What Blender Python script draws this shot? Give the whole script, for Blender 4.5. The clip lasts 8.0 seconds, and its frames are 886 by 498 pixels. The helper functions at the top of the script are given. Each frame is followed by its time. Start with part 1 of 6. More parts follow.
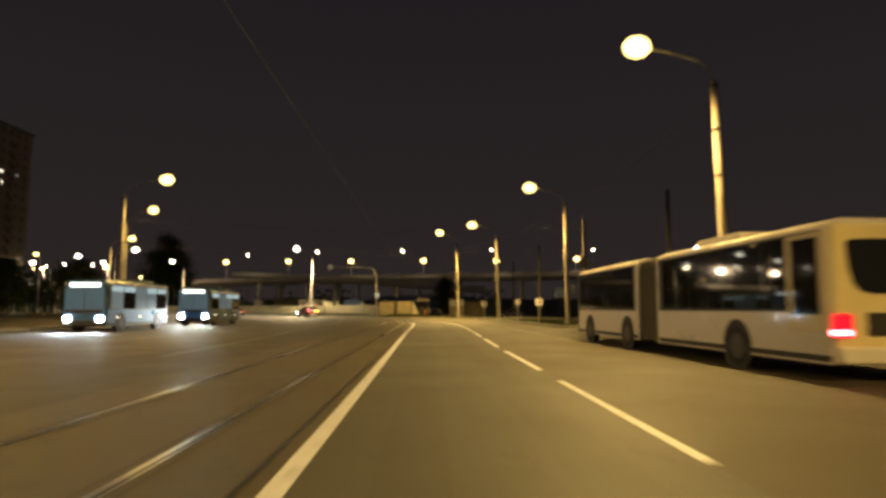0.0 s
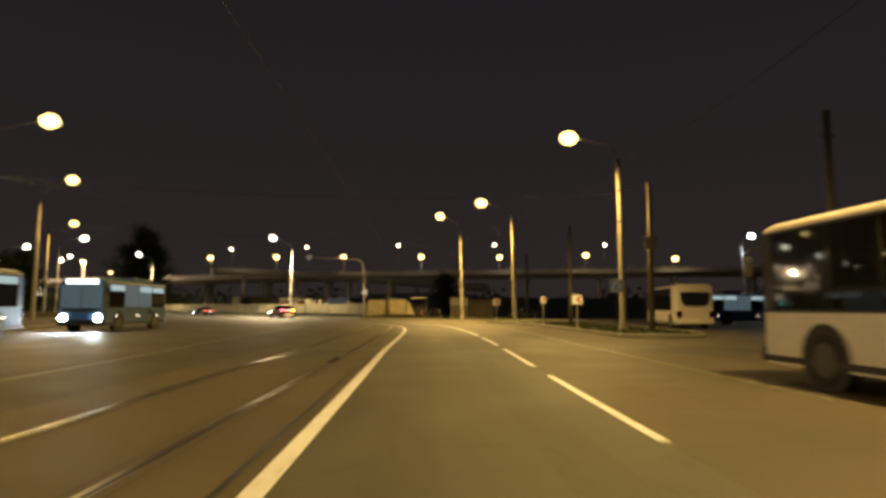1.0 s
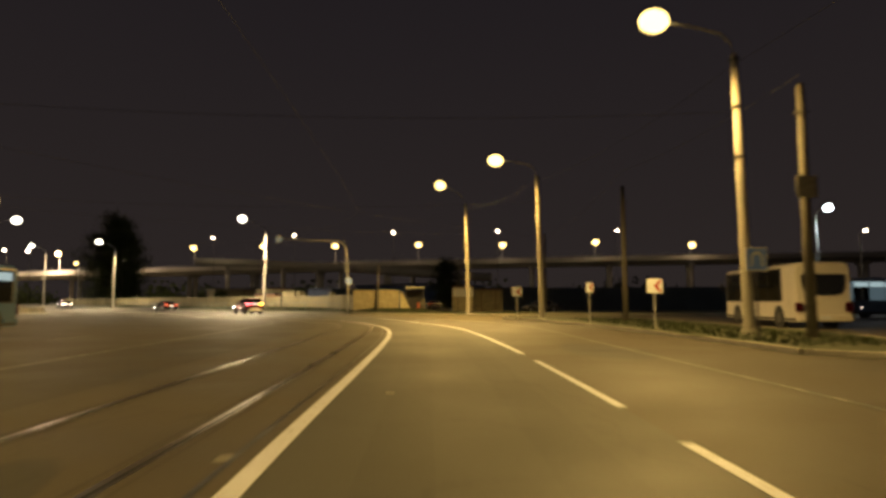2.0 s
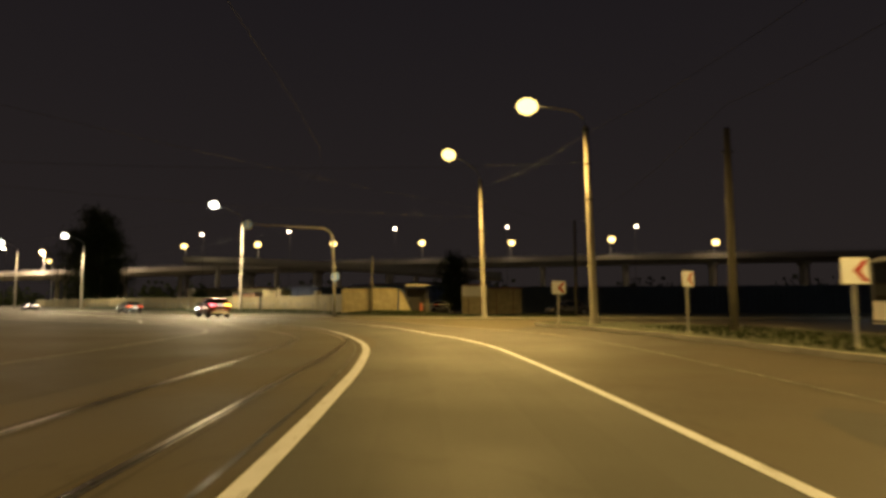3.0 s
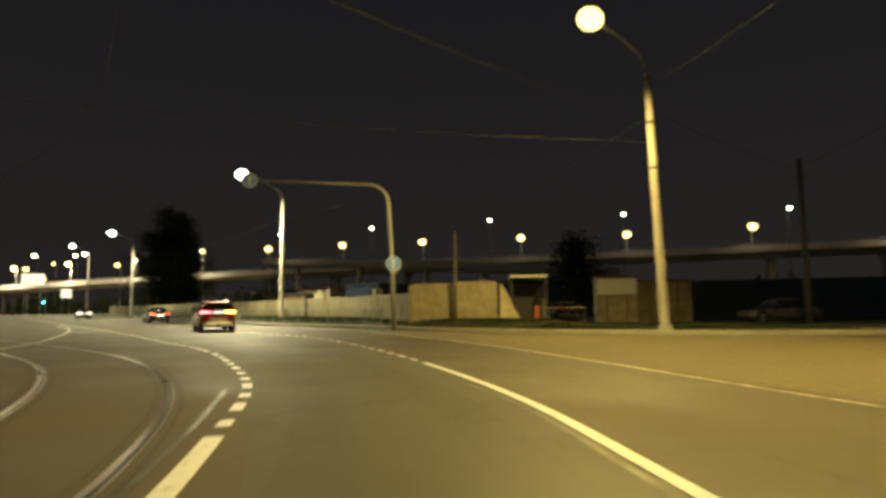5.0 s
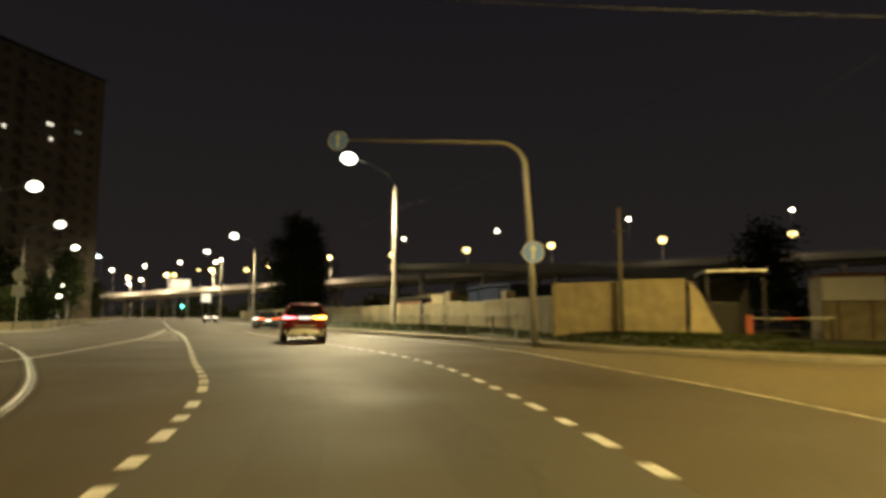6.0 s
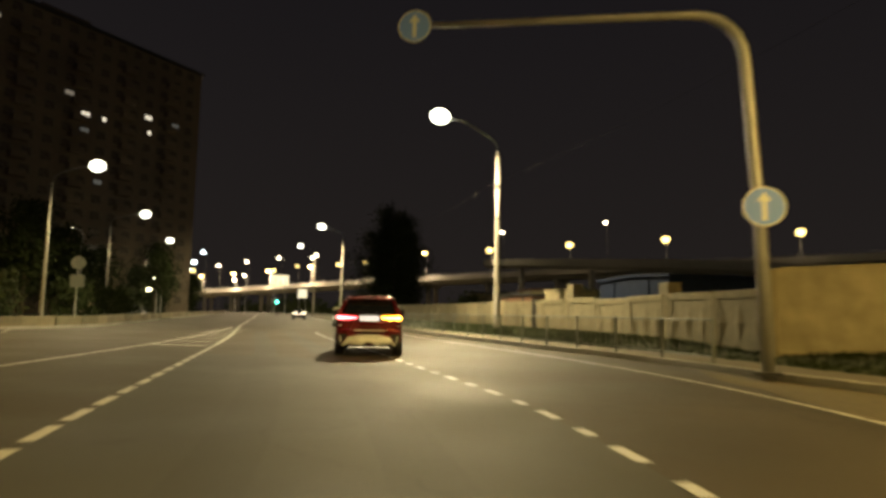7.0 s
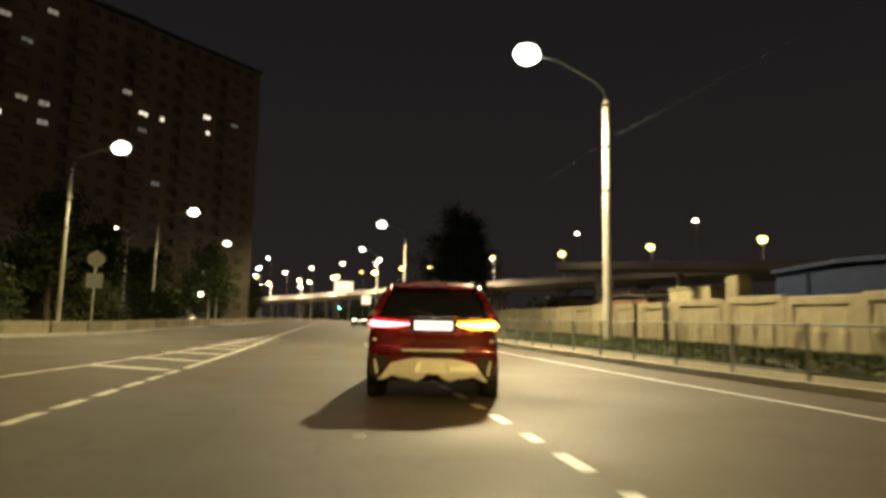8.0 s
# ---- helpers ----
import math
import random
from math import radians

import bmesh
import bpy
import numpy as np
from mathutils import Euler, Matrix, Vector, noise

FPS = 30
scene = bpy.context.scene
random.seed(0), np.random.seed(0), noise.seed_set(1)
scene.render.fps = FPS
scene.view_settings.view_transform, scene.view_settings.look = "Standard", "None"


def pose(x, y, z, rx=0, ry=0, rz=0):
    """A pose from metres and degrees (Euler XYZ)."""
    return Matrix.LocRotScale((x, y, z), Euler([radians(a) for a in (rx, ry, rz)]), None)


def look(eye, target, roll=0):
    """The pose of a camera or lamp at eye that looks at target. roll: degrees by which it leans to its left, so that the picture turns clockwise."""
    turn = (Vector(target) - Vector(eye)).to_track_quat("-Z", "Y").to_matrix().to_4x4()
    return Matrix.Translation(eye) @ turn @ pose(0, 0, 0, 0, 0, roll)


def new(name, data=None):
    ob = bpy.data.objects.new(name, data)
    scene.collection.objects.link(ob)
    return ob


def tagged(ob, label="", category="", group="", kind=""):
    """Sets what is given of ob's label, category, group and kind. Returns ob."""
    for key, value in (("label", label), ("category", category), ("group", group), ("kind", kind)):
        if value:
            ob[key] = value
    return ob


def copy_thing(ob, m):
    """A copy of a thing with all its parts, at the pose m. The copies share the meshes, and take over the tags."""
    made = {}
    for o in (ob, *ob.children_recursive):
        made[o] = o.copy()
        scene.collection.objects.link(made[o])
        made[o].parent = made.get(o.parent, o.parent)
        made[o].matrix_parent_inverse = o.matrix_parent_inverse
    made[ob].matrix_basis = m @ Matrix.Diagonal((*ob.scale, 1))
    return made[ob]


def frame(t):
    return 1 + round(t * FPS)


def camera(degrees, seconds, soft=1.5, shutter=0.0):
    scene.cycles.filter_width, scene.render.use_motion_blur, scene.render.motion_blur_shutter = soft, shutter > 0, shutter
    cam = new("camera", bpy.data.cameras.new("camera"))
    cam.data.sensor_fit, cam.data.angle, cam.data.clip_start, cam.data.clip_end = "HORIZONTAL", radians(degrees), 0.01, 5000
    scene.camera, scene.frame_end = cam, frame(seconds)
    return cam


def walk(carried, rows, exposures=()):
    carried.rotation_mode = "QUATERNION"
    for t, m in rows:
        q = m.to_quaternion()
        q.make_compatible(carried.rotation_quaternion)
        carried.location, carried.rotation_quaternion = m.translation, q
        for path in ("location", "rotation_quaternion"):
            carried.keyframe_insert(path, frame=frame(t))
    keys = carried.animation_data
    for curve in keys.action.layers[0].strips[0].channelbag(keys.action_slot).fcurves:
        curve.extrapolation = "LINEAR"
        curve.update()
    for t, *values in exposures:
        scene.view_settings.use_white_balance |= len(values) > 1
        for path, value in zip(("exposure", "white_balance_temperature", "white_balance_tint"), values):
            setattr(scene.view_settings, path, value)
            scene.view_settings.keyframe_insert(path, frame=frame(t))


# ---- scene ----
cam = camera(71.8, 8.0, soft=3.4, shutter=0.5)
PATH = [
    (0, (-0.01, 0.888, 1.305), (0.037, 2.878, 1.501), 0.1),
    (0.5, (0.007, 8.669, 1.267), (0.053, 10.658, 1.473), 0.3),
    (1, (0.035, 16.03, 1.304), (0.088, 18.02, 1.499), 0.3),
    (1.5, (0.068, 23.258, 1.307), (0.121, 25.248, 1.497), 0.4),
    (2, (0.108, 30.354, 1.356), (0.168, 32.346, 1.524), -0.1),
    (2.2, (0.174, 32.965, 1.302), (0.225, 34.955, 1.498), -0.4),
    (3.3, (0.032, 45.819, 1.241), (0.078, 47.812, 1.41), 0.1),
    (3.5, (0.023, 47.999, 1.235), (0.067, 49.99, 1.412), 0.2),
    (4, (-0.02, 53.206, 1.201), (-0.031, 55.196, 1.392), -0.2),
    (4.2, (-0.135, 55.432, 1.213), (-0.186, 57.424, 1.384), -0.5),
    (5.3, (-1.674, 66.322, 1.161), (-2.048, 68.278, 1.354), -0.4),
    (5.5, (-2.066, 67.982, 1.144), (-2.526, 69.92, 1.333), -0.2),
    (6, (-3.644, 72.55, 1.137), (-4.299, 74.428, 1.353), 0.1),
    (6.5, (-5.581, 76.763, 1.173), (-6.386, 78.58, 1.398), 0.9),
    (7, (-7.756, 80.902, 1.21), (-8.697, 82.654, 1.418), 1.0),
    (7.5, (-9.897, 84.229, 1.078), (-10.94, 85.921, 1.3), 1.4),
    (8, (-12.64, 87.932, 1.115), (-13.761, 89.572, 1.344), 1.2),
]
# seconds, stops, kelvin, tint
EXPOSURES = [(0.0, 0.52, 7000, 21), (2.0, 0.50, 7100, 22), (3.5, 0.12, 6700, 15), (4.0, 0.10, 6400, -10), (5.5, 0.34, 6500, 9),
             (6.0, 0.12, 6700, 11), (6.5, 0.12, 8300, 12), (7.0, 0.0, 7000, 12), (7.5, 0.06, 7300, 13), (8.0, 0.26, 6900, 13)]
walk(cam, [(t, look(eye, target, roll)) for t, eye, target, roll in PATH], EXPOSURES)

# ---------- world ----------
world = bpy.data.worlds.new("night_sky")
scene.world = world
world.use_nodes = True
wn, wl = world.node_tree.nodes, world.node_tree.links
bg = wn["Background"]
coord = wn.new("ShaderNodeTexCoord")
split = wn.new("ShaderNodeSeparateXYZ")
ramp = wn.new("ShaderNodeValToRGB")
wl.new(coord.outputs["Generated"], split.inputs[0])
wl.new(split.outputs["Z"], ramp.inputs[0])
wl.new(ramp.outputs[0], bg.inputs[0])
ramp.color_ramp.elements[0].position = 0.0
ramp.color_ramp.elements[0].color = (0.0160, 0.0137, 0.0130, 1)
ramp.color_ramp.elements[1].position = 0.6
ramp.color_ramp.elements[1].color = (0.0076, 0.0070, 0.0090, 1)
bg.inputs[1].default_value = 1.0

SODIUM = (1.0, 0.70, 0.20)
LED = (1.0, 0.86, 0.48)
COOL = (0.72, 0.95, 1.0)


# ---------- materials ----------
def mat(name, col, rough=0.6, metal=0.0, vary=0.25, fine=30.0, coarse=1.5, bump=0.15, coat=0.0, per=0.0):
    m = bpy.data.materials.new(name)
    m.use_nodes = True
    n, l = m.node_tree.nodes, m.node_tree.links
    b = n["Principled BSDF"]
    tc = n.new("ShaderNodeTexCoord")
    n1, n2 = n.new("ShaderNodeTexNoise"), n.new("ShaderNodeTexNoise")
    n1.inputs["Scale"].default_value, n2.inputs["Scale"].default_value = fine, coarse
    n1.inputs["Detail"].default_value = n2.inputs["Detail"].default_value = 5
    for q in (n1, n2):
        l.new(tc.outputs["Object"], q.inputs["Vector"])
    add = n.new("ShaderNodeMath")
    add.operation = "ADD"
    l.new(n1.outputs[0], add.inputs[0])
    l.new(n2.outputs[0], add.inputs[1])
    src = add.outputs[0]
    if per:
        oi = n.new("ShaderNodeObjectInfo")
        mul = n.new("ShaderNodeMath")
        mul.operation = "MULTIPLY_ADD"
        mul.inputs[1].default_value = per
        l.new(oi.outputs["Random"], mul.inputs[0])
        l.new(src, mul.inputs[2])
        src = mul.outputs[0]
    mr = n.new("ShaderNodeMapRange")
    mr.inputs["From Min"].default_value, mr.inputs["From Max"].default_value = 0.6, 1.4 + per
    mr.inputs["To Min"].default_value, mr.inputs["To Max"].default_value = 1 - vary, 1 + vary
    l.new(src, mr.inputs["Value"])
    mx = n.new("ShaderNodeVectorMath")
    mx.operation = "SCALE"
    mx.inputs[0].default_value = col
    l.new(mr.outputs[0], mx.inputs["Scale"])
    l.new(mx.outputs[0], b.inputs["Base Color"])
    rr = n.new("ShaderNodeMapRange")
    rr.inputs["From Min"].default_value, rr.inputs["From Max"].default_value = 0.3, 0.7
    rr.inputs["To Min"].default_value, rr.inputs["To Max"].default_value = max(rough - 0.1, 0.02) if rough > 0.1 else rough, min(rough + 0.12, 1) if rough > 0.1 else rough * 1.3
    l.new(n2.outputs[0], rr.inputs["Value"])
    l.new(rr.outputs[0], b.inputs["Roughness"])
    b.inputs["Metallic"].default_value = metal
    b.inputs["Coat Weight"].default_value = coat
    b.inputs["Coat Roughness"].default_value = 0.06
    if bump:
        bp = n.new("ShaderNodeBump")
        bp.inputs["Strength"].default_value = bump
        bp.inputs["Distance"].default_value = 0.01
        l.new(n1.outputs[0], bp.inputs["Height"])
        l.new(bp.outputs[0], b.inputs["Normal"])
    return m


def glow(name, col, strength, base=0.5):
    m = bpy.data.materials.new(name)
    m.use_nodes = True
    b = m.node_tree.nodes["Principled BSDF"]
    b.inputs["Base Color"].default_value = (*[base * c for c in col], 1)
    b.inputs["Emission Color"].default_value = (*col, 1)
    b.inputs["Emission Strength"].default_value = strength
    b.inputs["Roughness"].default_value = 0.3
    return m


def worn(name, col, lost, scale=6.0):
    """Road paint: white that has worn through to asphalt in patches."""
    m = mat(name, col, 0.55, vary=0.15, fine=60, coarse=3, bump=0.1)
    n, l = m.node_tree.nodes, m.node_tree.links
    b = n["Principled BSDF"]
    paint = b.inputs["Base Color"].links[0].from_socket
    tc = n.new("ShaderNodeTexCoord")
    nz = n.new("ShaderNodeTexNoise")
    nz.inputs["Scale"].default_value, nz.inputs["Detail"].default_value = scale, 8
    nz.inputs["Roughness"].default_value = 0.7
    l.new(tc.outputs["Object"], nz.inputs["Vector"])
    mr = n.new("ShaderNodeMapRange")
    mr.inputs["From Min"].default_value, mr.inputs["From Max"].default_value = lost - 0.06, lost + 0.06
    l.new(nz.outputs[0], mr.inputs["Value"])
    mix = n.new("ShaderNodeMix")
    mix.data_type = "RGBA"
    mix.inputs[6].default_value = (0.06, 0.057, 0.052, 1)
    l.new(mr.outputs[0], mix.inputs[0])
    l.new(paint, mix.inputs[7])
    l.new(mix.outputs[2], b.inputs["Base Color"])
    return m


def asphalt_mat(name, col=0.048, tint=(1.22, 1.0, 0.72)):
    m = mat(name, tuple(col * c for c in tint), 0.68, vary=0.35, fine=45, coarse=0.35, bump=0.35)
    n, l = m.node_tree.nodes, m.node_tree.links
    b = n["Principled BSDF"]
    base = b.inputs["Base Color"].links[0].from_socket
    tc = n.new("ShaderNodeTexCoord")
    vo = n.new("ShaderNodeTexVoronoi")
    vo.feature = "DISTANCE_TO_EDGE"
    vo.inputs["Scale"].default_value = 0.22
    warp = n.new("ShaderNodeTexNoise")
    warp.inputs["Scale"].default_value = 0.8
    warp.inputs["Detail"].default_value = 6
    vm = n.new("ShaderNodeVectorMath")
    vm.operation = "MULTIPLY_ADD"
    vm.inputs[1].default_value = (3, 3, 0)
    l.new(tc.outputs["Object"], warp.inputs["Vector"])
    l.new(warp.outputs["Color"], vm.inputs[0])
    l.new(tc.outputs["Object"], vm.inputs[2])
    l.new(vm.outputs[0], vo.inputs["Vector"])
    mr = n.new("ShaderNodeMapRange")
    mr.inputs["From Min"].default_value, mr.inputs["From Max"].default_value = 0.0, 0.012
    mr.inputs["To Min"].default_value, mr.inputs["To Max"].default_value = 0.72, 1.0
    l.new(vo.outputs["Distance"], mr.inputs["Value"])
    sc = n.new("ShaderNodeVectorMath")
    sc.operation = "SCALE"
    l.new(base, sc.inputs[0])
    l.new(mr.outputs[0], sc.inputs["Scale"])
    l.new(sc.outputs[0], b.inputs["Base Color"])
    return m


def dull(m):
    m.node_tree.nodes["Principled BSDF"].inputs["Specular IOR Level"].default_value = 0.1
    return m


M = dict(
    asphalt=asphalt_mat("asphalt"),
    lane=asphalt_mat("newer_grey_asphalt", 0.061, (1.02, 1.0, 0.93)),
    oldlane=asphalt_mat("old_dark_asphalt", 0.036),
    patch=asphalt_mat("dark_patch_asphalt", 0.035, (1.05, 1.0, 0.9)),
    track=asphalt_mat("polished_asphalt", 0.054, (1.02, 1.0, 0.93)),
    trackbed=asphalt_mat("tram_bed_asphalt", 0.054),
    soil=mat("soil_and_grass", (0.047, 0.043, 0.022), 0.9, vary=0.5, fine=8, coarse=0.3, bump=0.6),
    grass=mat("grass", (0.040, 0.046, 0.022), 0.8, vary=0.5, fine=5, coarse=0.6, bump=0.2),
    pave=mat("footway_asphalt", (0.13, 0.11, 0.072), 0.8, vary=0.3, fine=40, coarse=0.8, bump=0.3),
    kerb=mat("kerb_concrete", (0.34, 0.33, 0.29), 0.8, vary=0.25, fine=25, coarse=2, bump=0.3, per=0.5),
    paint=worn("white_road_paint", (0.66, 0.69, 0.80), 0.37),
    faded=worn("faded_road_paint", (0.62, 0.62, 0.57), 0.42, 3.0),
    ghost=worn("almost_worn_off_paint", (0.34, 0.33, 0.29), 0.55, 3.0),
    rail=mat("polished_rail_steel", (0.36, 0.32, 0.27), 0.33, 0.95, vary=0.12, fine=20, coarse=0.25),
    tar=mat("tar_joint", (0.016, 0.016, 0.016), 0.45, vary=0.3),
    concrete=mat("pole_concrete", (0.36, 0.34, 0.30), 0.8, vary=0.2, fine=20, coarse=1.2, bump=0.3),
    slab=mat("fence_slab_concrete", (0.225, 0.195, 0.125), 0.85, vary=0.55, fine=3.5, coarse=0.7, bump=0.12, per=0.7),
    slabpale=mat("pale_fence_concrete", (0.35, 0.305, 0.20), 0.85, vary=0.6, fine=2.2, coarse=0.5, bump=0.1, per=0.5),
    sand=mat("sandy_dust_on_asphalt", (0.112, 0.093, 0.053), 0.85, vary=0.4, fine=6, coarse=0.4, bump=0.2),
    bridge=mat("bridge_concrete", (0.42, 0.40, 0.36), 0.85, vary=0.25, fine=3, coarse=0.1, bump=0.3),
    steel=mat("galvanised_steel", (0.45, 0.45, 0.44), 0.45, 0.7, vary=0.2, fine=15, coarse=2),
    gatesheet=mat("grey_gate_sheet", (0.26, 0.25, 0.22), 0.6, 0.1, vary=0.35, fine=9, coarse=1.2),
    darksteel=mat("dark_painted_steel", (0.05, 0.05, 0.05), 0.5, 0.3, vary=0.3),
    fence=mat("grey_fence_paint", (0.17, 0.18, 0.16), 0.6, 0.2, vary=0.3),
    tarp=dull(mat("blue_profile_sheet", (0.07, 0.115, 0.24), 0.6, 0.0, vary=0.3, fine=6, coarse=0.4)),
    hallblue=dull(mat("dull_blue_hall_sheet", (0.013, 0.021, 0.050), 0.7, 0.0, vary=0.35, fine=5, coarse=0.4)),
    bluefence=mat("dull_blue_sheet_fence", (0.07, 0.10, 0.13), 0.55, 0.1, vary=0.35, fine=5, coarse=0.3),
    shed=mat("pale_yellow_shed_paint", (0.55, 0.50, 0.32), 0.7, vary=0.2, fine=10, coarse=1),
    brown=mat("rusty_brown_paint", (0.16, 0.08, 0.05), 0.7, vary=0.4),
    dullred=mat("dull_orange_red_paint", (0.42, 0.11, 0.06), 0.6, vary=0.25),
    red=mat("red_paint", (0.42, 0.045, 0.04), 0.4, vary=0.15),
    white=mat("white_paint", (0.78, 0.78, 0.76), 0.45, vary=0.1),
    signblue=mat("sign_blue", (0.20, 0.38, 1.0), 0.4, vary=0.08),
    signwhite=mat("sign_white_sheet", (0.80, 0.83, 0.90), 0.4, vary=0.06),
    signgrey=mat("sign_back_grey", (0.35, 0.35, 0.36), 0.5, 0.5, vary=0.1),
    suvred=mat("metallic_red_car_paint", (0.21, 0.018, 0.024), 0.24, 0.4, vary=0.08, fine=200, coarse=2, bump=0.0, coat=0.8),
    carblack=mat("black_car_paint", (0.012, 0.013, 0.016), 0.25, 0.2, vary=0.1, bump=0.0, coat=0.8),
    cargrey=mat("grey_car_paint", (0.18, 0.18, 0.19), 0.3, 0.5, vary=0.1, bump=0.0, coat=0.8),
    silver=mat("silver_trim", (0.86, 0.86, 0.88), 0.3, 0.15, vary=0.06, fine=6, coarse=2, bump=0.0, coat=0.4),
    edgeworn=worn("thin_dusty_road_paint", (0.46, 0.44, 0.37), 0.46, 3.0),
    platebar=mat("grey_plate_character", (0.34, 0.33, 0.32), 0.5, vary=0.05),
    redlens=mat("dark_red_lens", (0.05, 0.004, 0.006), 0.15, vary=0.05, bump=0.0, coat=0.6),
    plastic=mat("black_plastic_cladding", (0.022, 0.022, 0.023), 0.6, vary=0.2),
    tyre=mat("tyre_rubber", (0.02, 0.02, 0.021), 0.85, vary=0.25),
    rim=mat("alloy_rim", (0.5, 0.5, 0.52), 0.3, 0.9, vary=0.1),
    glass=mat("dark_car_glass", (0.012, 0.014, 0.016), 0.06, 0.0, vary=0.05, bump=0.0, coat=1.0),
    busglass=mat("dark_bus_glass", (0.014, 0.015, 0.016), 0.035, 0.0, vary=0.1, bump=0.0),
    chrome=mat("chrome", (0.75, 0.75, 0.76), 0.12, 1.0, vary=0.05, bump=0.0),
    buswhite=mat("white_bus_paint", (0.70, 0.66, 0.62), 0.35, vary=0.12, fine=10, coarse=0.8, bump=0.0, coat=0.4),
    busyellow=mat("cream_bus_paint", (0.72, 0.62, 0.36), 0.35, vary=0.1, bump=0.0, coat=0.4),
    busblue=mat("blue_bus_paint", (0.035, 0.095, 0.19), 0.35, vary=0.15, bump=0.0, coat=0.4),
    bellows=mat("grey_rubber_bellows", (0.10, 0.10, 0.10), 0.8, vary=0.25),
    # pole colour darkened to stand in for how little light reaches them
    dimpole=mat("shade_darkened_pole", (0.13, 0.12, 0.10), 0.85, vary=0.3, fine=12, coarse=1.5, bump=0.4),
    darkrim=mat("dirty_steel_wheel", (0.09, 0.09, 0.09), 0.6, 0.4, vary=0.3),
    winframe=mat("dull_window_frame", (0.2, 0.165, 0.13), 0.6, vary=0.2),
    bark=mat("bark", (0.10, 0.075, 0.05), 0.9, vary=0.4, fine=15, coarse=2, bump=0.6),
    leaf=dull(mat("dark_leaves", (0.033, 0.045, 0.017), 0.8, vary=0.5, fine=2, coarse=0.3, bump=0.0)),
    facade=mat("panel_facade", (0.235, 0.185, 0.14), 0.85, vary=0.3, fine=3, coarse=0.15, bump=0.2),
    pane=mat("dark_window_glass", (0.12, 0.098, 0.075), 0.25, vary=0.2, bump=0.0),
    cable=mat("black_cable", (0.03, 0.03, 0.03), 0.6, vary=0.1),
    sodium=glow("sodium_bowl", (1.0, 0.78, 0.24), 3.0),
    led=glow("white_led_panel", (0.95, 1.0, 0.80), 6),
    farsodium=glow("far_sodium_bowl", (1.0, 0.76, 0.26), 4.0),
    farwhite=glow("far_white_lamp", (1.0, 0.90, 0.62), 12),
    cool=glow("cool_white_lamp", COOL, 14),
    headlight=glow("headlight", (0.72, 0.95, 1.0), 60),
    tail=glow("tail_light_red", (1.0, 0.16, 0.19), 10),
    taillens=glow("lit_red_lens", (1.0, 0.012, 0.03), 0.75),
    amberlens=glow("lit_amber_lens", (1.0, 0.36, 0.015), 4.5),
    paletail=glow("pale_car_light", (1.0, 0.84, 0.60), 7),
    taildim=glow("tail_light_dim", (1.0, 0.12, 0.04), 2.0),
    amber=glow("turn_signal_amber", (1.0, 0.50, 0.07), 16),
    green=glow("green_signal", (0.05, 1.0, 0.65), 60),
    cabin=glow("bus_cabin_light", (0.62, 0.95, 1.0), 0.34, 0.03),
    cabindim=glow("bus_cabin_gloom", (0.5, 0.86, 1.0), 0.075, 0.03),
    display=glow("lit_bus_display", (0.85, 1.0, 0.95), 2.2),
    marker=glow("bus_side_marker", (1.0, 0.93, 0.75), 2.5),
    warmwin=glow("lit_window", (1.0, 0.93, 0.74), 0.9),
    dimwin=glow("curtained_lit_window", (1.0, 0.90, 0.72), 0.16),
    faintwin=glow("faintly_lit_window", (0.9, 0.95, 0.9), 0.07),
    litboard=glow("lit_sign_face", (1.0, 0.93, 0.66), 1.1),
    # plate emits by itself in place of a small plate lamp
    plate=glow("self_glowing_number_plate", (1.0, 0.95, 0.88), 1.2),
)


# ---------- mesh helpers ----------
def part(name, bm, material, parent=None, label="", smooth=False):
    me = bpy.data.meshes.new(name)
    bmesh.ops.recalc_face_normals(bm, faces=bm.faces)
    bm.to_mesh(me)
    bm.free()
    me.materials.append(material)
    if smooth:
        for p in me.polygons:
            p.use_smooth = True
    ob = new(name, me)
    ob.parent = parent
    if label:
        tagged(ob, label)
    return ob


def share(name, me, parent, m):
    ob = new(name, me)
    ob.parent = parent
    ob.matrix_basis = m
    return ob


def thing(name, label, category, x=0, y=0, z=0, rz=0, group="", kind=""):
    ob = new(name)
    ob.empty_display_size = 0.3
    ob.matrix_basis = pose(x, y, z, 0, 0, rz)
    return tagged(ob, label, category, group, kind)


def box(bm, c, s, bevel=0.0, m=None):
    r = bmesh.ops.create_cube(bm, size=1.0, matrix=(m or Matrix()) @ Matrix.Translation(c) @ Matrix.Diagonal((*s, 1)))
    if bevel:
        es = {e for v in r["verts"] for e in v.link_edges}
        bmesh.ops.bevel(bm, geom=list(es), offset=bevel, segments=2, affect="EDGES", profile=0.6)
    return bm


def boxed(c, s, bevel=0.0, m=None):
    return box(bmesh.new(), c, s, bevel, m)


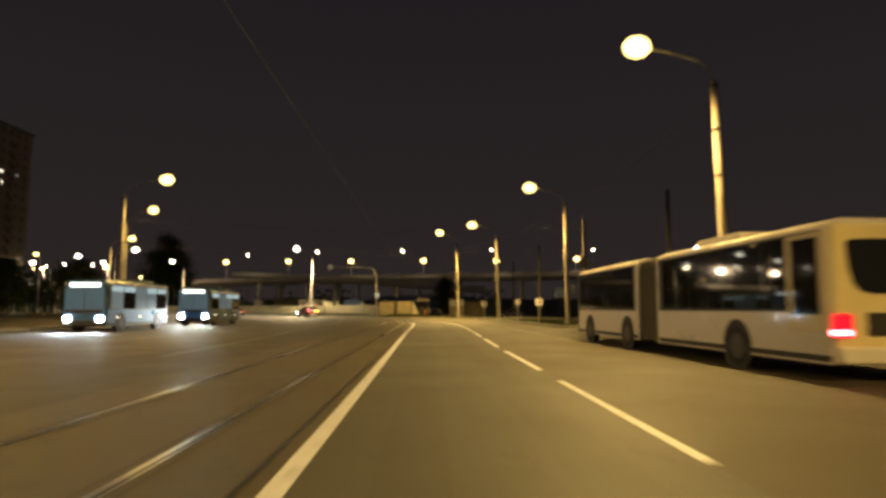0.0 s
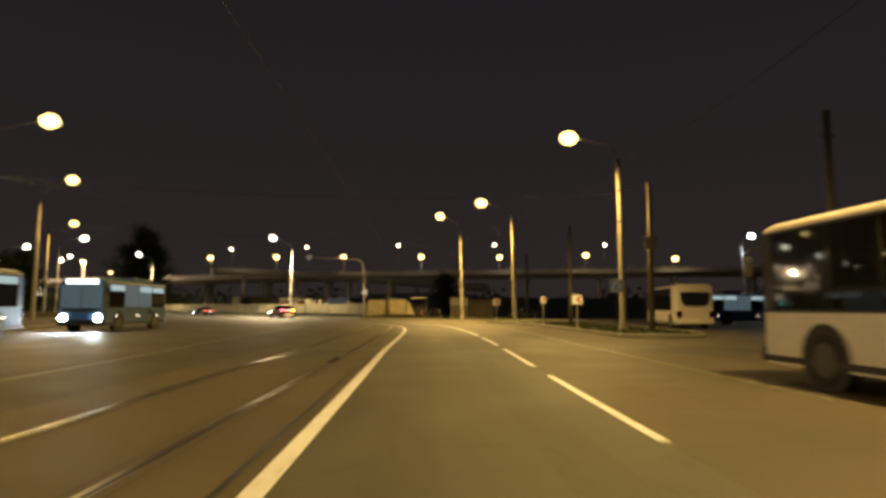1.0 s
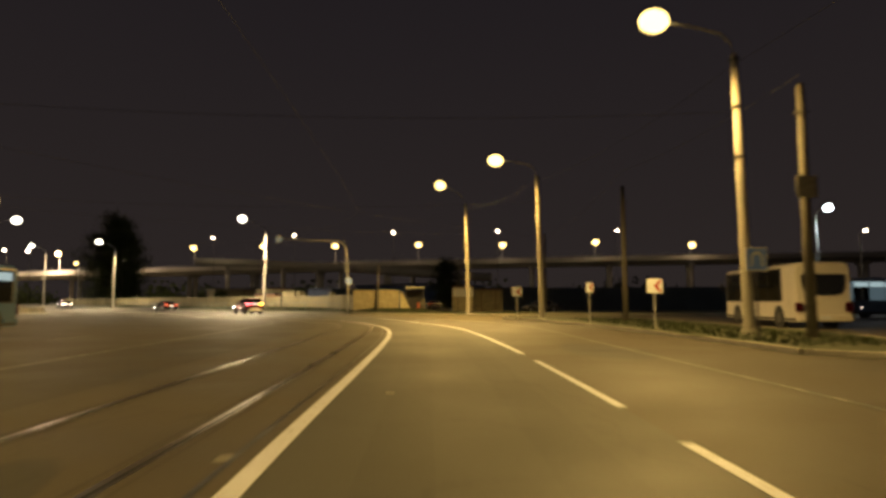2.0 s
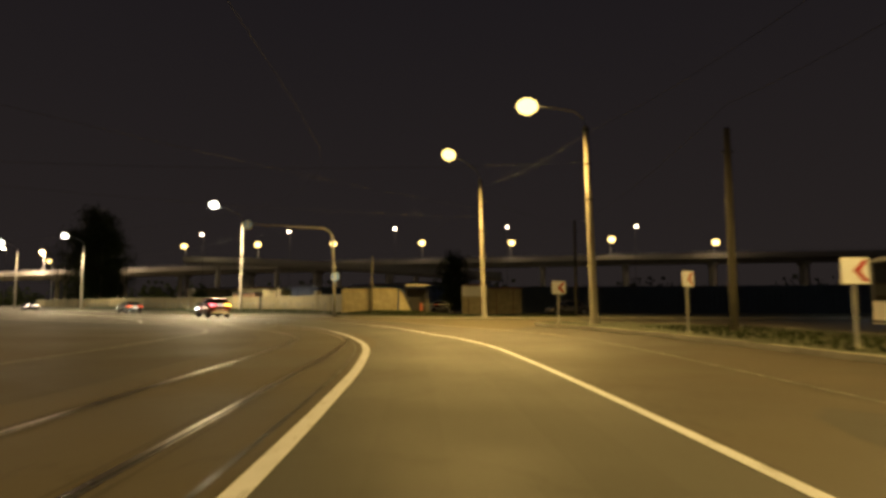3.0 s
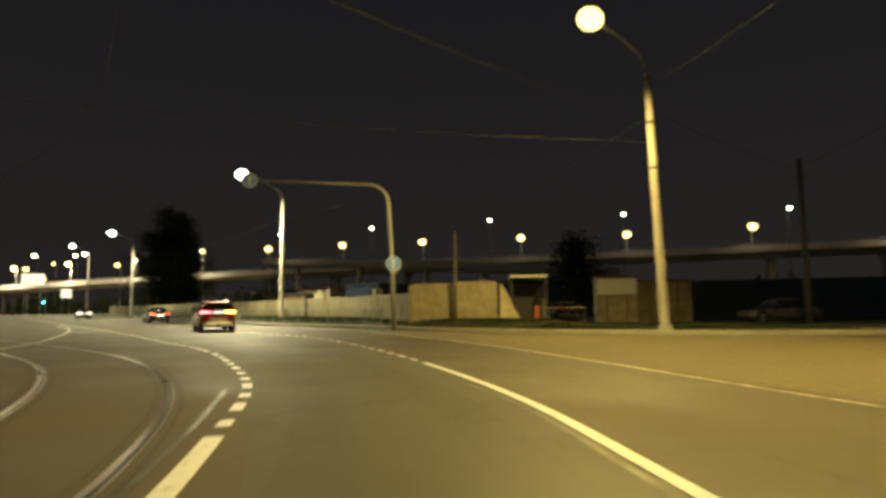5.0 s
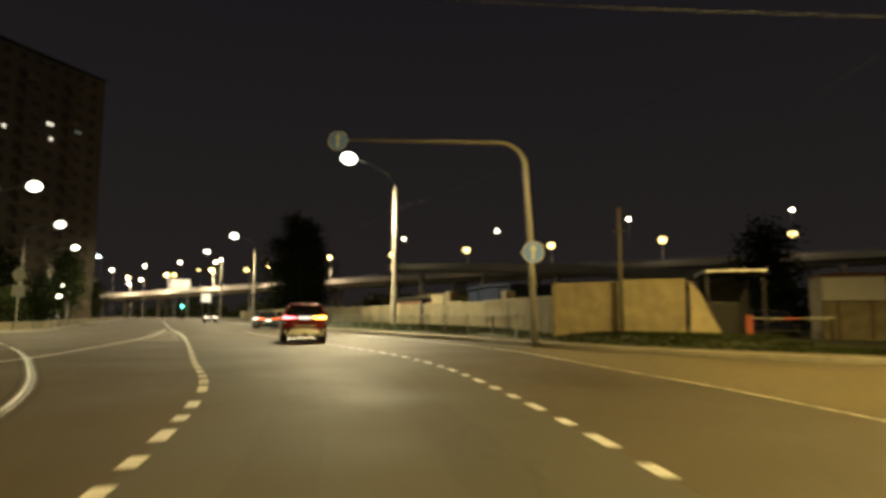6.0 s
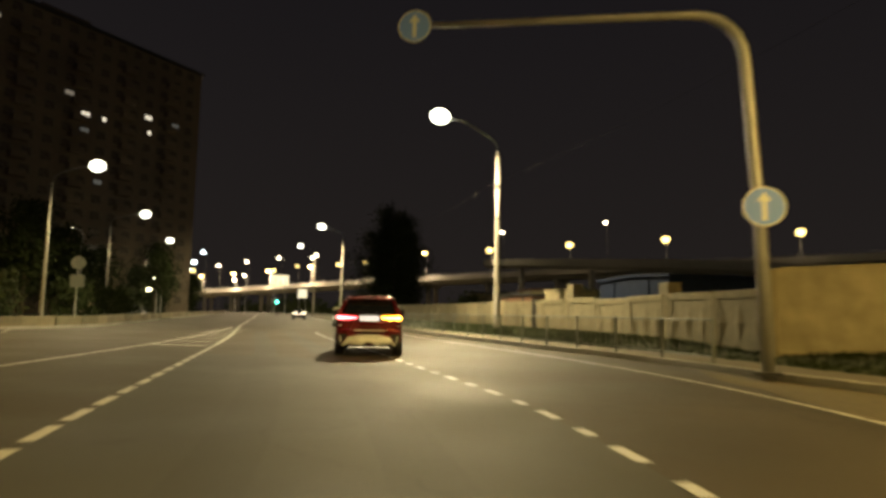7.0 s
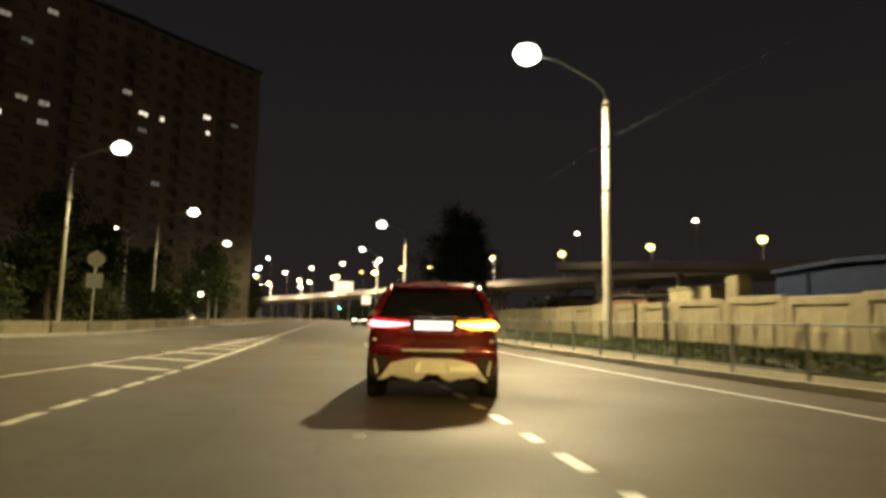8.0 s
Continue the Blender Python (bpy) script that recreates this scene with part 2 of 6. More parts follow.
def tube(bm, pts, radii, seg=10, cap=True):
    """A tube along a line of points."""
    pts = [Vector(p) for p in pts]
    if not isinstance(radii, (list, tuple)):
        radii = [radii] * len(pts)
    rings = []
    for i, p in enumerate(pts):
        d = (pts[min(i + 1, len(pts) - 1)] - pts[max(i - 1, 0)]).normalized()
        a = d.cross(Vector((0, 0, 1)) if abs(d.z) < 0.95 else Vector((1, 0, 0))).normalized()
        b = d.cross(a)
        rings.append([bm.verts.new(p + radii[i] * (a * math.cos(t) + b * math.sin(t))) for t in [2 * math.pi * k / seg for k in range(seg)]])
    for r0, r1 in zip(rings, rings[1:]):
        for k in range(seg):
            bm.faces.new((r0[k], r0[(k + 1) % seg], r1[(k + 1) % seg], r1[k]))
    if cap:
        bm.faces.new(rings[0][::-1])
        bm.faces.new(rings[-1])
    return bm


def tubed(pts, radii, seg=10):
    return tube(bmesh.new(), pts, radii, seg)


def prism(bm, outline, z0, z1):
    """An upright block over a flat outline."""
    lo = [bm.verts.new((x, y, z0)) for x, y in outline]
    hi = [bm.verts.new((x, y, z1)) for x, y in outline]
    bm.faces.new(lo[::-1])
    bm.faces.new(hi)
    n = len(lo)
    for k in range(n):
        bm.faces.new((lo[k], lo[(k + 1) % n], hi[(k + 1) % n], hi[k]))
    return bm


def loft(rings, closed_ends=True):
    bm = bmesh.new()
    vs = [[bm.verts.new(p) for p in r] for r in rings]
    n = len(vs[0])
    for a, b in zip(vs, vs[1:]):
        for k in range(n):
            bm.faces.new((a[k], a[(k + 1) % n], b[(k + 1) % n], b[k]))
    if closed_ends:
        bm.faces.new(vs[0][::-1])
        bm.faces.new(vs[-1])
    return bm


def smooth_line(pts, step=1.0):
    """Points every step metres along a curve through pts."""
    P = [Vector((*p, 0)) if len(p) == 2 else Vector(p) for p in pts]
    P = [2 * P[0] - P[1]] + P + [2 * P[-1] - P[-2]]
    gap = [(q - p).length for p, q in zip(P, P[1:])]
    way = [None] + [((P[i] - P[i - 1]) / gap[i - 1] * gap[i] + (P[i + 1] - P[i]) / gap[i] * gap[i - 1]) / (gap[i] + gap[i - 1]) for i in range(1, len(P) - 1)]
    dense = []
    for i in range(1, len(P) - 2):
        for k in range(24):
            t = k / 24
            a, b, m0, m1 = P[i], P[i + 1], way[i] * gap[i], way[i + 1] * gap[i]
            dense.append((2 * t ** 3 - 3 * t * t + 1) * a + (t ** 3 - 2 * t * t + t) * m0 + (3 * t * t - 2 * t ** 3) * b + (t ** 3 - t * t) * m1)
    dense.append(P[-2])
    out, left = [dense[0]], step
    for a, b in zip(dense, dense[1:]):
        seg = (b - a).length
        at = 0.0
        while seg - at >= left:
            at += left
            out.append(a.lerp(b, at / seg))
            left = step
        left -= seg - at
    return out


def side(line, i):
    d = line[min(i + 1, len(line) - 1)] - line[max(i - 1, 0)]
    return Vector((d.y, -d.x, 0)).normalized()


def strip(bm, line, width, z, off=0.0):
    prev = None
    for i, p in enumerate(line):
        n = side(line, i)
        a = bm.verts.new((p.x + n.x * (off - width / 2), p.y + n.y * (off - width / 2), z))
        b = bm.verts.new((p.x + n.x * (off + width / 2), p.y + n.y * (off + width / 2), z))
        if prev:
            bm.faces.new((prev[0], prev[1], b, a))
        prev = (a, b)
    return bm

# ---------- plan lines ----------
LEFT_LINE = [(-1.13, -30), (-1.13, 13), (-1.17, 21), (-1.22, 30), (-1.26, 36), (-1.2, 43), (-1.19, 50), (-1.3, 55), (-1.8, 60.6), (-2.7, 64.7), (-4.0, 69), (-5.4, 72.7), (-7.4, 76.2), (-10.3, 80.4),
             (-14.5, 85), (-19.9, 90.9), (-27, 98.5), (-42.4, 114), (-57, 129), (-90, 163), (-150, 222)]
RIGHT_LINE = [(2.4, -30), (2.4, 20), (2.4, 52), (2.2, 55.8), (1.8, 60.3), (1.2, 63.4), (0, 67.4), (-1.0, 71), (-3.1, 76.2), (-5.5, 81),
              (-8.9, 86.55), (-11.15, 89.3), (-12.72, 90.87), (-14.5, 92.6), (-15.9, 94.0), (-17.6, 95.7), (-24, 101.6), (-36, 114), (-60, 138)]
EDGE_LINE = [(6.0, 25), (5.8, 36), (5.7, 50), (5.6, 60), (5.3, 64), (4.2, 68), (2, 73), (0.2, 77.2), (-2.6, 83), (-5, 87), (-8, 92),
             (-12.2, 97), (-16, 100.5), (-22.5, 106.5), (-32, 116), (-46, 130.5), (-80, 165)]
RAIL_R = [(-2.35, -40), (-2.35, 20), (-2.3, 52), (-2.4, 59), (-2.7, 62.7), (-3.4, 65.6), (-5.8, 71.2), (-7.8, 74.2), (-11, 77.8), (-17.8, 83.2), (-30, 91), (-50, 103)]
RAIL_L = [(-4.1, -40), (-4.1, 20), (-4.05, 52), (-4.1, 58), (-4.5, 63.9), (-5.9, 67.8), (-7.8, 71.1), (-11.6, 75.7), (-16.5, 79.8), (-30, 88.6), (-50, 100.6)]
KERB_RIGHT = [(60, 85), (30, 86), (16, 87.2), (8.6, 88.0), (4.4, 88.6), (0, 90.0), (-4, 92.0), (-7.2, 94.3), (-10.6, 98), (-14.8, 101.6), (-21.2, 107.6),
              (-31, 117.2), (-45, 131.6), (-78, 166), (-130, 218)]
ISLAND = [(9.4, 45.5), (9.4, 48.7), (9.2, 54), (8.8, 60), (7.9, 67), (7.0, 71.5), (5.9, 75.2), (6.1, 76.9), (7.6, 77.4), (11, 75.5), (14.5, 70), (15.5, 60), (15.0, 50), (12.5, 44.6), (10.4, 44.2)]
KERB_LEFT = [(-58, 84), (-44, 90), (-41.4, 95), (-43, 102), (-52, 112), (-64, 124), (-86, 146), (-120, 180), (-165, 225)]
KERB_WEST = [(-23.6, -60), (-23.6, 30), (-24, 55), (-29, 66), (-37, 73), (-60, 78), (-110, 82)]

# ---------- ground and road ----------
bm = bmesh.new()
bmesh.ops.create_grid(bm, x_segments=60, y_segments=60, size=1500)
for v in bm.verts:
    v.co.z = -0.06
ground = tagged(part("ground", bm, M["soil"]), "dark rough soil and grass reaching the horizon", "ground", kind="structure")

bm = bmesh.new()
left = [(p.x, p.y) for p in smooth_line(KERB_LEFT, 4)]
right = [(p.x, p.y) for p in smooth_line(KERB_RIGHT, 4)]
west = [(p.x, p.y) for p in smooth_line(KERB_WEST, 4)]
outline = west + left + [(-185, 250), (-150, 245)] + right[::-1] + [(60, -60)]
vs = [bm.verts.new((x, y, 0.0)) for x, y in outline]
bm.faces.new(vs)
bmesh.ops.triangulate(bm, faces=bm.faces)
road = tagged(part("road", bm, M["asphalt"]), "worn grey asphalt road with cracks under street lamps", "road", kind="structure")

bm = bmesh.new()
mid = [(Vector((a[0] + b[0], a[1] + b[1], 0)) / 2) for a, b in zip(RAIL_R, RAIL_L)]
bed = smooth_line([(p.x, p.y) for p in mid], 1.5)
strip(bm, bed, 3.72, 0.004, -0.03)
tagged(part("tram_bed", bm, M["trackbed"]), "lighter asphalt strip round the tram rails", "tram track", kind="structure")
bm = bmesh.new()
strip(bm, bed, 3.1, 0.003, -3.50)
tagged(part("dark_lane", bm, M["oldlane"]), "old darker asphalt lane beyond the tram rails", "road lane", kind="structure")
track = thing("tram_track", "shiny grooved tram rails set flush in the asphalt", "tram track", kind="structure")
for line in (RAIL_R, RAIL_L):
    bm = bmesh.new()
    L = smooth_line(line, 1.0)
    strip(bm, L, 0.062, 0.012)
    part("rail_head", bm, M["rail"], track)
    bm = bmesh.new()
    strip(bm, L, 0.035, 0.008, 0.058)
    part("rail_groove", bm, M["tar"], track)
    bm = bmesh.new()
    strip(bm, L, 0.016, 0.011, 0.085)
    part("rail_lip", bm, M["rail"], track)
    for off in (-0.13, 0.19):
        bm = bmesh.new()
        strip(bm, L, 0.05, 0.0075, off)
        part("rail_joint", bm, M["oldlane"], track, "dark filled joint beside the rail")
bm = bmesh.new()
strip(bm, smooth_line(LEFT_LINE[:12], 1.0), 0.06, 0.0075, -0.28)
tagged(part("tar_joint", bm, M["tar"]), "black tar joint along the white line", "road joint", kind="structure")
rng = random.Random(4)
for x, y, w, l, a in ((-6.4, 14.2, 0.5, 0.9, 20), (-3.2, 34, 1.2, 3.5, 2), (5.0, 47, 2.2, 5, 0), (9, 36, 4, 5, 10)):
    bm = bmesh.new()
    pts = []
    for k in range(14):
        t = 2 * math.pi * k / 14
        r = 1 + rng.uniform(-0.12, 0.12)
        pts.append((x + r * (w / 2 * math.cos(t)), y + r * (l / 2 * math.sin(t))))
    bm.faces.new([bm.verts.new((px, py, 0.0065)) for px, py in pts])
    tagged(part("road_patch", bm, M["patch"]), "dark repaired patch of asphalt", "road patch", kind="structure")

# dusty shoulder between the edge line and the kerb
bm = bmesh.new()
inner = smooth_line([(3.2, 70.8), (2.2, 73), (0.4, 77.2), (-2.6, 83), (-5, 87), (-7.6, 91.8), (-9.0, 95.0), (-9.35, 96.5)], 0.5)
outer = smooth_line([(4.2, 71.6), (7.5, 78.6), (10.5, 83.5), (8.6, 87.9), (4.4, 88.5), (0, 89.9), (-4, 91.9), (-7.2, 94.2), (-9.4, 96.7)], 0.5)
rows = []
for k in range(61):
    p = inner[int((len(inner) - 1) * k / 60)]
    q = outer[int((len(outer) - 1) * k / 60)]
    e = 0.05 * math.sin(k * 1.7) + 0.05 * math.sin(k * 0.61)
    d = (q - p).normalized()
    rows.append([bm.verts.new((p + (q - p) * j / 6 + d * (e + 0.1 if j == 0 and k < 54 else 0.0)).to_tuple()[:2] + (0.0045,)) for j in range(7)])
for r0, r1 in zip(rows, rows[1:]):
    for j in range(6):
        bm.faces.new((r0[j], r0[j + 1], r1[j + 1], r1[j]))
tagged(part("dusty_shoulder", bm, M["sand"]), "sandy dust lying on the asphalt along the kerb", "road shoulder", kind="structure")
bm = bmesh.new()
strip(bm, smooth_line([(2.2, 55.8), (1.8, 60.3), (1.2, 63.4), (0, 67.4), (-1.0, 71), (-2.0, 73.5)], 1.0), 0.07, 0.0075, -0.17)
tagged(part("tar_joint", bm, M["tar"]), "black tar joint beside the solid line", "road joint", kind="structure")

# wheel tracks polished into the driven lanes
LANE_MID = [((p.x + q.x) / 2, (p.y + q.y) / 2) for p, q in zip(smooth_line(LEFT_LINE, 6.0)[:26], smooth_line(RIGHT_LINE, 6.0)[:26])]
lane = smooth_line(LANE_MID, 1.0)
bm = bmesh.new()
pairs = [(bm.verts.new((p.x, p.y, 0.002)), bm.verts.new((q.x, q.y, 0.002))) for p, q in zip(smooth_line(LEFT_LINE, 3.0)[:44], smooth_line(RIGHT_LINE, 3.0)[:44])]
for (p0, q0), (p1, q1) in zip(pairs, pairs[1:]):
    bm.faces.new((p0, q0, q1, p1))
tagged(part("lane_surface", bm, M["lane"]), "newer smooth grey asphalt between the lane lines", "road lane", kind="structure")
for off in (-0.78, 0.78):
    bm = bmesh.new()
    for w, z in ((0.62, 0.0045), (0.34, 0.0058)):
        strip(bm, lane, w, z, off)
    tagged(part("wheel_track", bm, M["track"]), "darker polished wheel track in the asphalt lane", "road wear", kind="structure")

for x, y in ((-0.4, 39.5), (-1.62, 35.8), (-16.6, 92.4)):
    cover = thing("valve_cover", "small pale worn metal valve cover set in the asphalt", "valve cover", x, y, 0.0, 0, "valve covers in the road")
    part("collar", tubed([(0, 0, -0.05), (0, 0, 0.006)], 0.10, 20), M["patch"], cover)
    part("lid", tubed([(0, 0, -0.04), (0, 0, 0.012)], [0.07, 0.065], 20), M["kerb"], cover)
    part("grip", boxed((0, 0, 0.013), (0.07, 0.015, 0.008), 0.002), M["darksteel"], cover)

# ---------- road markings ----------
def marking(name, label):
    return thing(name, label, "road marking", kind="structure")


def cut(line, a, b):
    """The stretch of a line between two lengths along it, in points 0.5 m apart."""
    return line[int(a * 2):int(b * 2) + 1]


def dashes(owner, line, start, stop, on, off, width, material):
    fine = smooth_line(line, 0.1)
    k = start
    while k + on < stop:
        bm = bmesh.new()
        strip(bm, fine[int(k * 10):int((k + on) * 10) + 1][::2], width, 0.009)
        part("dash", bm, material, owner)
        k += on + off


fineL = smooth_line(LEFT_LINE, 0.5)
mk = marking("left_lane_line", "bright white line, solid and then broken round the bend")
bm = bmesh.new()
strip(bm, cut(fineL, 0, 99.6), 0.185, 0.010)
part("solid_line", bm, M["paint"], mk)
dashes(mk, LEFT_LINE, 100.0, 112.0, 0.55, 0.5, 0.15, M["paint"])
dashes(mk, LEFT_LINE, 112.0, 133.0, 0.8, 0.3, 0.14, M["faded"])
bm = bmesh.new()
strip(bm, cut(fineL, 133.0, 240), 0.14, 0.009)
part("solid_line", bm, M["faded"], mk)

mk = marking("right_lane_line", "white line of long dashes, solid, then short dashes")
dashes(mk, RIGHT_LINE, 4.2, 76.5, 6.0, 2.0, 0.13, M["paint"])
bm = bmesh.new()
fineR = smooth_line(RIGHT_LINE, 0.5)
strip(bm, cut(fineR, 76.2, 107.5), 0.14, 0.009)
part("solid_line", bm, M["paint"], mk)
dashes(mk, RIGHT_LINE, 108.2, 150.0, 0.55, 0.5, 0.135, M["paint"])

mk = marking("right_edge_line", "thin white edge line, worn off before the bend")
fineE = smooth_line(EDGE_LINE, 0.5)
for a, b, mm in ((0, 40, "ghost"), (40, 66, "edgeworn"), (66, 76, "faded"), (76, 400, "paint")):
    bm = bmesh.new()
    strip(bm, cut(fineE, a, b), 0.11, 0.009)
    part("solid_line", bm, M[mm], mk)

mk = marking("west_lane_line", "faded white line left of the tram rails")
bm = bmesh.new()
strip(bm, smooth_line([(-7.3, 18), (-7.6, 31), (-8.3, 42), (-8.6, 52), (-8.8, 62), (-9.4, 69), (-11.5, 73.5), (-16, 78), (-25, 84)], 0.5), 0.14, 0.009)
part("solid_line", bm, M["ghost"], mk)
dashes(mk, [(-12.5, -30), (-12.6, 20), (-13, 60)], 10, 88, 3.0, 5.0, 0.12, M["ghost"])

mk = marking("hatched_island_marking", "white painted island with slanting hatch bars")
HATCH = [(-17.5, 80.5), (-19.4, 84.6), (-22.0, 88.6), (-26.2, 94.6), (-30, 99.5), (-36, 106.5), (-41, 112)]
bm = bmesh.new()
strip(bm, smooth_line(HATCH, 0.5), 0.13, 0.009)
part("solid_line", bm, M["faded"], mk)
for k in range(8):
    y = 94.6 + 1.9 * k
    a = Vector((-26.2 - 0.9 * 1.9 * k, y, 0))
    b = Vector((-24.0 - 0.97 * 1.9 * k + 0.12 * k, y + 0.5, 0))
    bm = bmesh.new()
    strip(bm, [a, (a + b) / 2, b], 0.28, 0.009)
    part("dash", bm, M["faded"], mk)


# ---------- kerbs, footways, verges ----------
def kerb(name, label, pts, flip=1, height=0.16, closed=False):
    owner = thing(name, label, "kerb", kind="structure")
    L = smooth_line(pts + ([pts[0]] if closed else []), 1.0)
    stone = boxed((0, 0, height / 2), (0.17, 0.985, height), 0.02)
    first = part("kerb_stone", stone, M["kerb"], owner)
    data = first.data
    bpy.data.objects.remove(first)
    r = random.Random(len(name))
    for a, b in zip(L, L[1:]):
        d = b - a
        c = (a + b) / 2
        n = Vector((d.y, -d.x, 0)).normalized() * 0.085 * flip
        share("kerb_stone", data, owner, pose(c.x + n.x, c.y + n.y, r.uniform(-0.012, 0.004), 0, 0, math.degrees(math.atan2(d.y, d.x)) - 90 + r.uniform(-0.8, 0.8)))
    return L


def band(name, label, category, line, a, b, z, material, uneven=0.0):
    bm = bmesh.new()
    rows = []
    r = random.Random(len(label))
    cols = max(2, int(abs(b - a) / 0.8))
    for i, p in enumerate(line):
        n = side(line, i)
        rows.append([bm.verts.new((p.x + n.x * (a + (b - a) * k / cols), p.y + n.y * (a + (b - a) * k / cols), z + (r.uniform(-uneven, uneven) if 0 < k else 0))) for k in range(cols + 1)])
    for p, q in zip(rows, rows[1:]):
        for k in range(cols):
            bm.faces.new((p[k], p[k + 1], q[k + 1], q[k]))
    return tagged(part(name, bm, material), label, category, kind="structure")


LK = kerb("kerb_right", "pale concrete kerb stones along the footway", KERB_RIGHT, 1)
LL = kerb("kerb_left", "pale concrete kerb stones along the verge", KERB_LEFT, -1)
LW = kerb("kerb_west", "concrete kerb stones by the far footway", KERB_WEST, -1)
kerb("kerb_island", "concrete kerb stones round the sign island", ISLAND, 1, closed=True)
isl = smooth_line(ISLAND + [ISLAND[0]], 1.0)[:-1]
bm = bmesh.new()
bm.faces.new([bm.verts.new((p.x, p.y, 0.15)) for p in isl])
bmesh.ops.triangulate(bm, faces=bm.faces)
tagged(part("traffic_island", bm, M["grass"]), "grassy traffic island with road signs", "traffic island", kind="structure")
band("footway", "grey asphalt footway behind the kerb", "pavement", LK, 0, 3.0, 0.13, M["pave"])


def bank_height(x, off):
    """Height of the grass bank before the fence, falling away at the yard entrance."""
    prof = [(1.7, 0.10), (2.3, 0.20), (3.0, 0.40), (3.8, 0.47), (6.0, 0.42), (9.0, 0.2), (14.0, 0.14)]
    z = prof[-1][1]
    for (a, za), (b, zb) in zip(prof, prof[1:]):
        if a <= off <= b:
            z = za + (zb - za) * (off - a) / (b - a)
            break
    k = min(1.0, max(0.0, (-0.8 - x) / 1.6))
    return 0.12 + (z - 0.12) * k


bm = bmesh.new()
rows = []
r = random.Random(31)
for i, p in enumerate(LK):
    n = side(LK, i)
    row = []
    for k, o in enumerate((1.7, 2.0, 2.3, 2.65, 3.0, 3.4, 3.8, 4.6, 6.0, 7.5, 9.0, 11.5, 14.0)):
        o2 = o + (r.uniform(-0.12, 0.12) if 0 < k < 7 else 0)
        q = p + n * o2
        row.append(bm.verts.new((q.x, q.y, bank_height(p.x, o2) + (r.uniform(-0.03, 0.03) if k else 0))))
    rows.append(row)
for a, b in zip(rows, rows[1:]):
    for k in range(len(a) - 1):
        bm.faces.new((a[k], a[k + 1], b[k + 1], b[k]))
tagged(part("verge", bm, M["grass"], smooth=True), "low bank of rough grass before the concrete fence", "grass verge", kind="structure")
band("verge_left", "dark grass verge under the trees", "grass verge", LL, 0, -40, 0.13, M["grass"], 0.05)
band("footway_west", "grey footway beyond the far lanes", "pavement", LW, 0, -12, 0.13, M["pave"])

# grass tufts on the verge and the island
def tufts(name, label, spots):
    bm = bmesh.new()
    r = random.Random(len(spots))
    for x, y, z in spots:
        for _ in range(3):
            a, h, w = r.uniform(0, 6.28), r.uniform(0.06, 0.18), r.uniform(0.015, 0.035)
            dx, dy = math.cos(a), math.sin(a)
            lean = r.uniform(0.02, 0.12)
            q = [bm.verts.new(p) for p in ((x - dx * w, y - dy * w, z), (x + dx * w, y + dy * w, z), (x + dy * lean, y - dx * lean, z + h))]
            bm.faces.new(q)
    return tagged(part(name, bm, M["leaf"]), label, "grass", kind="stuff")


r = random.Random(7)
spots = []
for i, p in enumerate(LK):
    if -60 < p.x < 12:
        n = side(LK, i)
        for _ in range(320 if p.x > -30 else 60):
            o, u = r.uniform(1.8, 5.0), r.uniform(-0.5, 0.5)
            spots.append((p.x + n.x * o + n.y * u, p.y + n.y * o - n.x * u, bank_height(p.x, o) - 0.03))
tufts("verge_grass", "rough uncut grass along the concrete fence", spots)
tufts("island_grass", "thin grass on the sign island", [(r.uniform(9.5, 13.8), r.uniform(46, 70), 0.14) for _ in range(1500)])


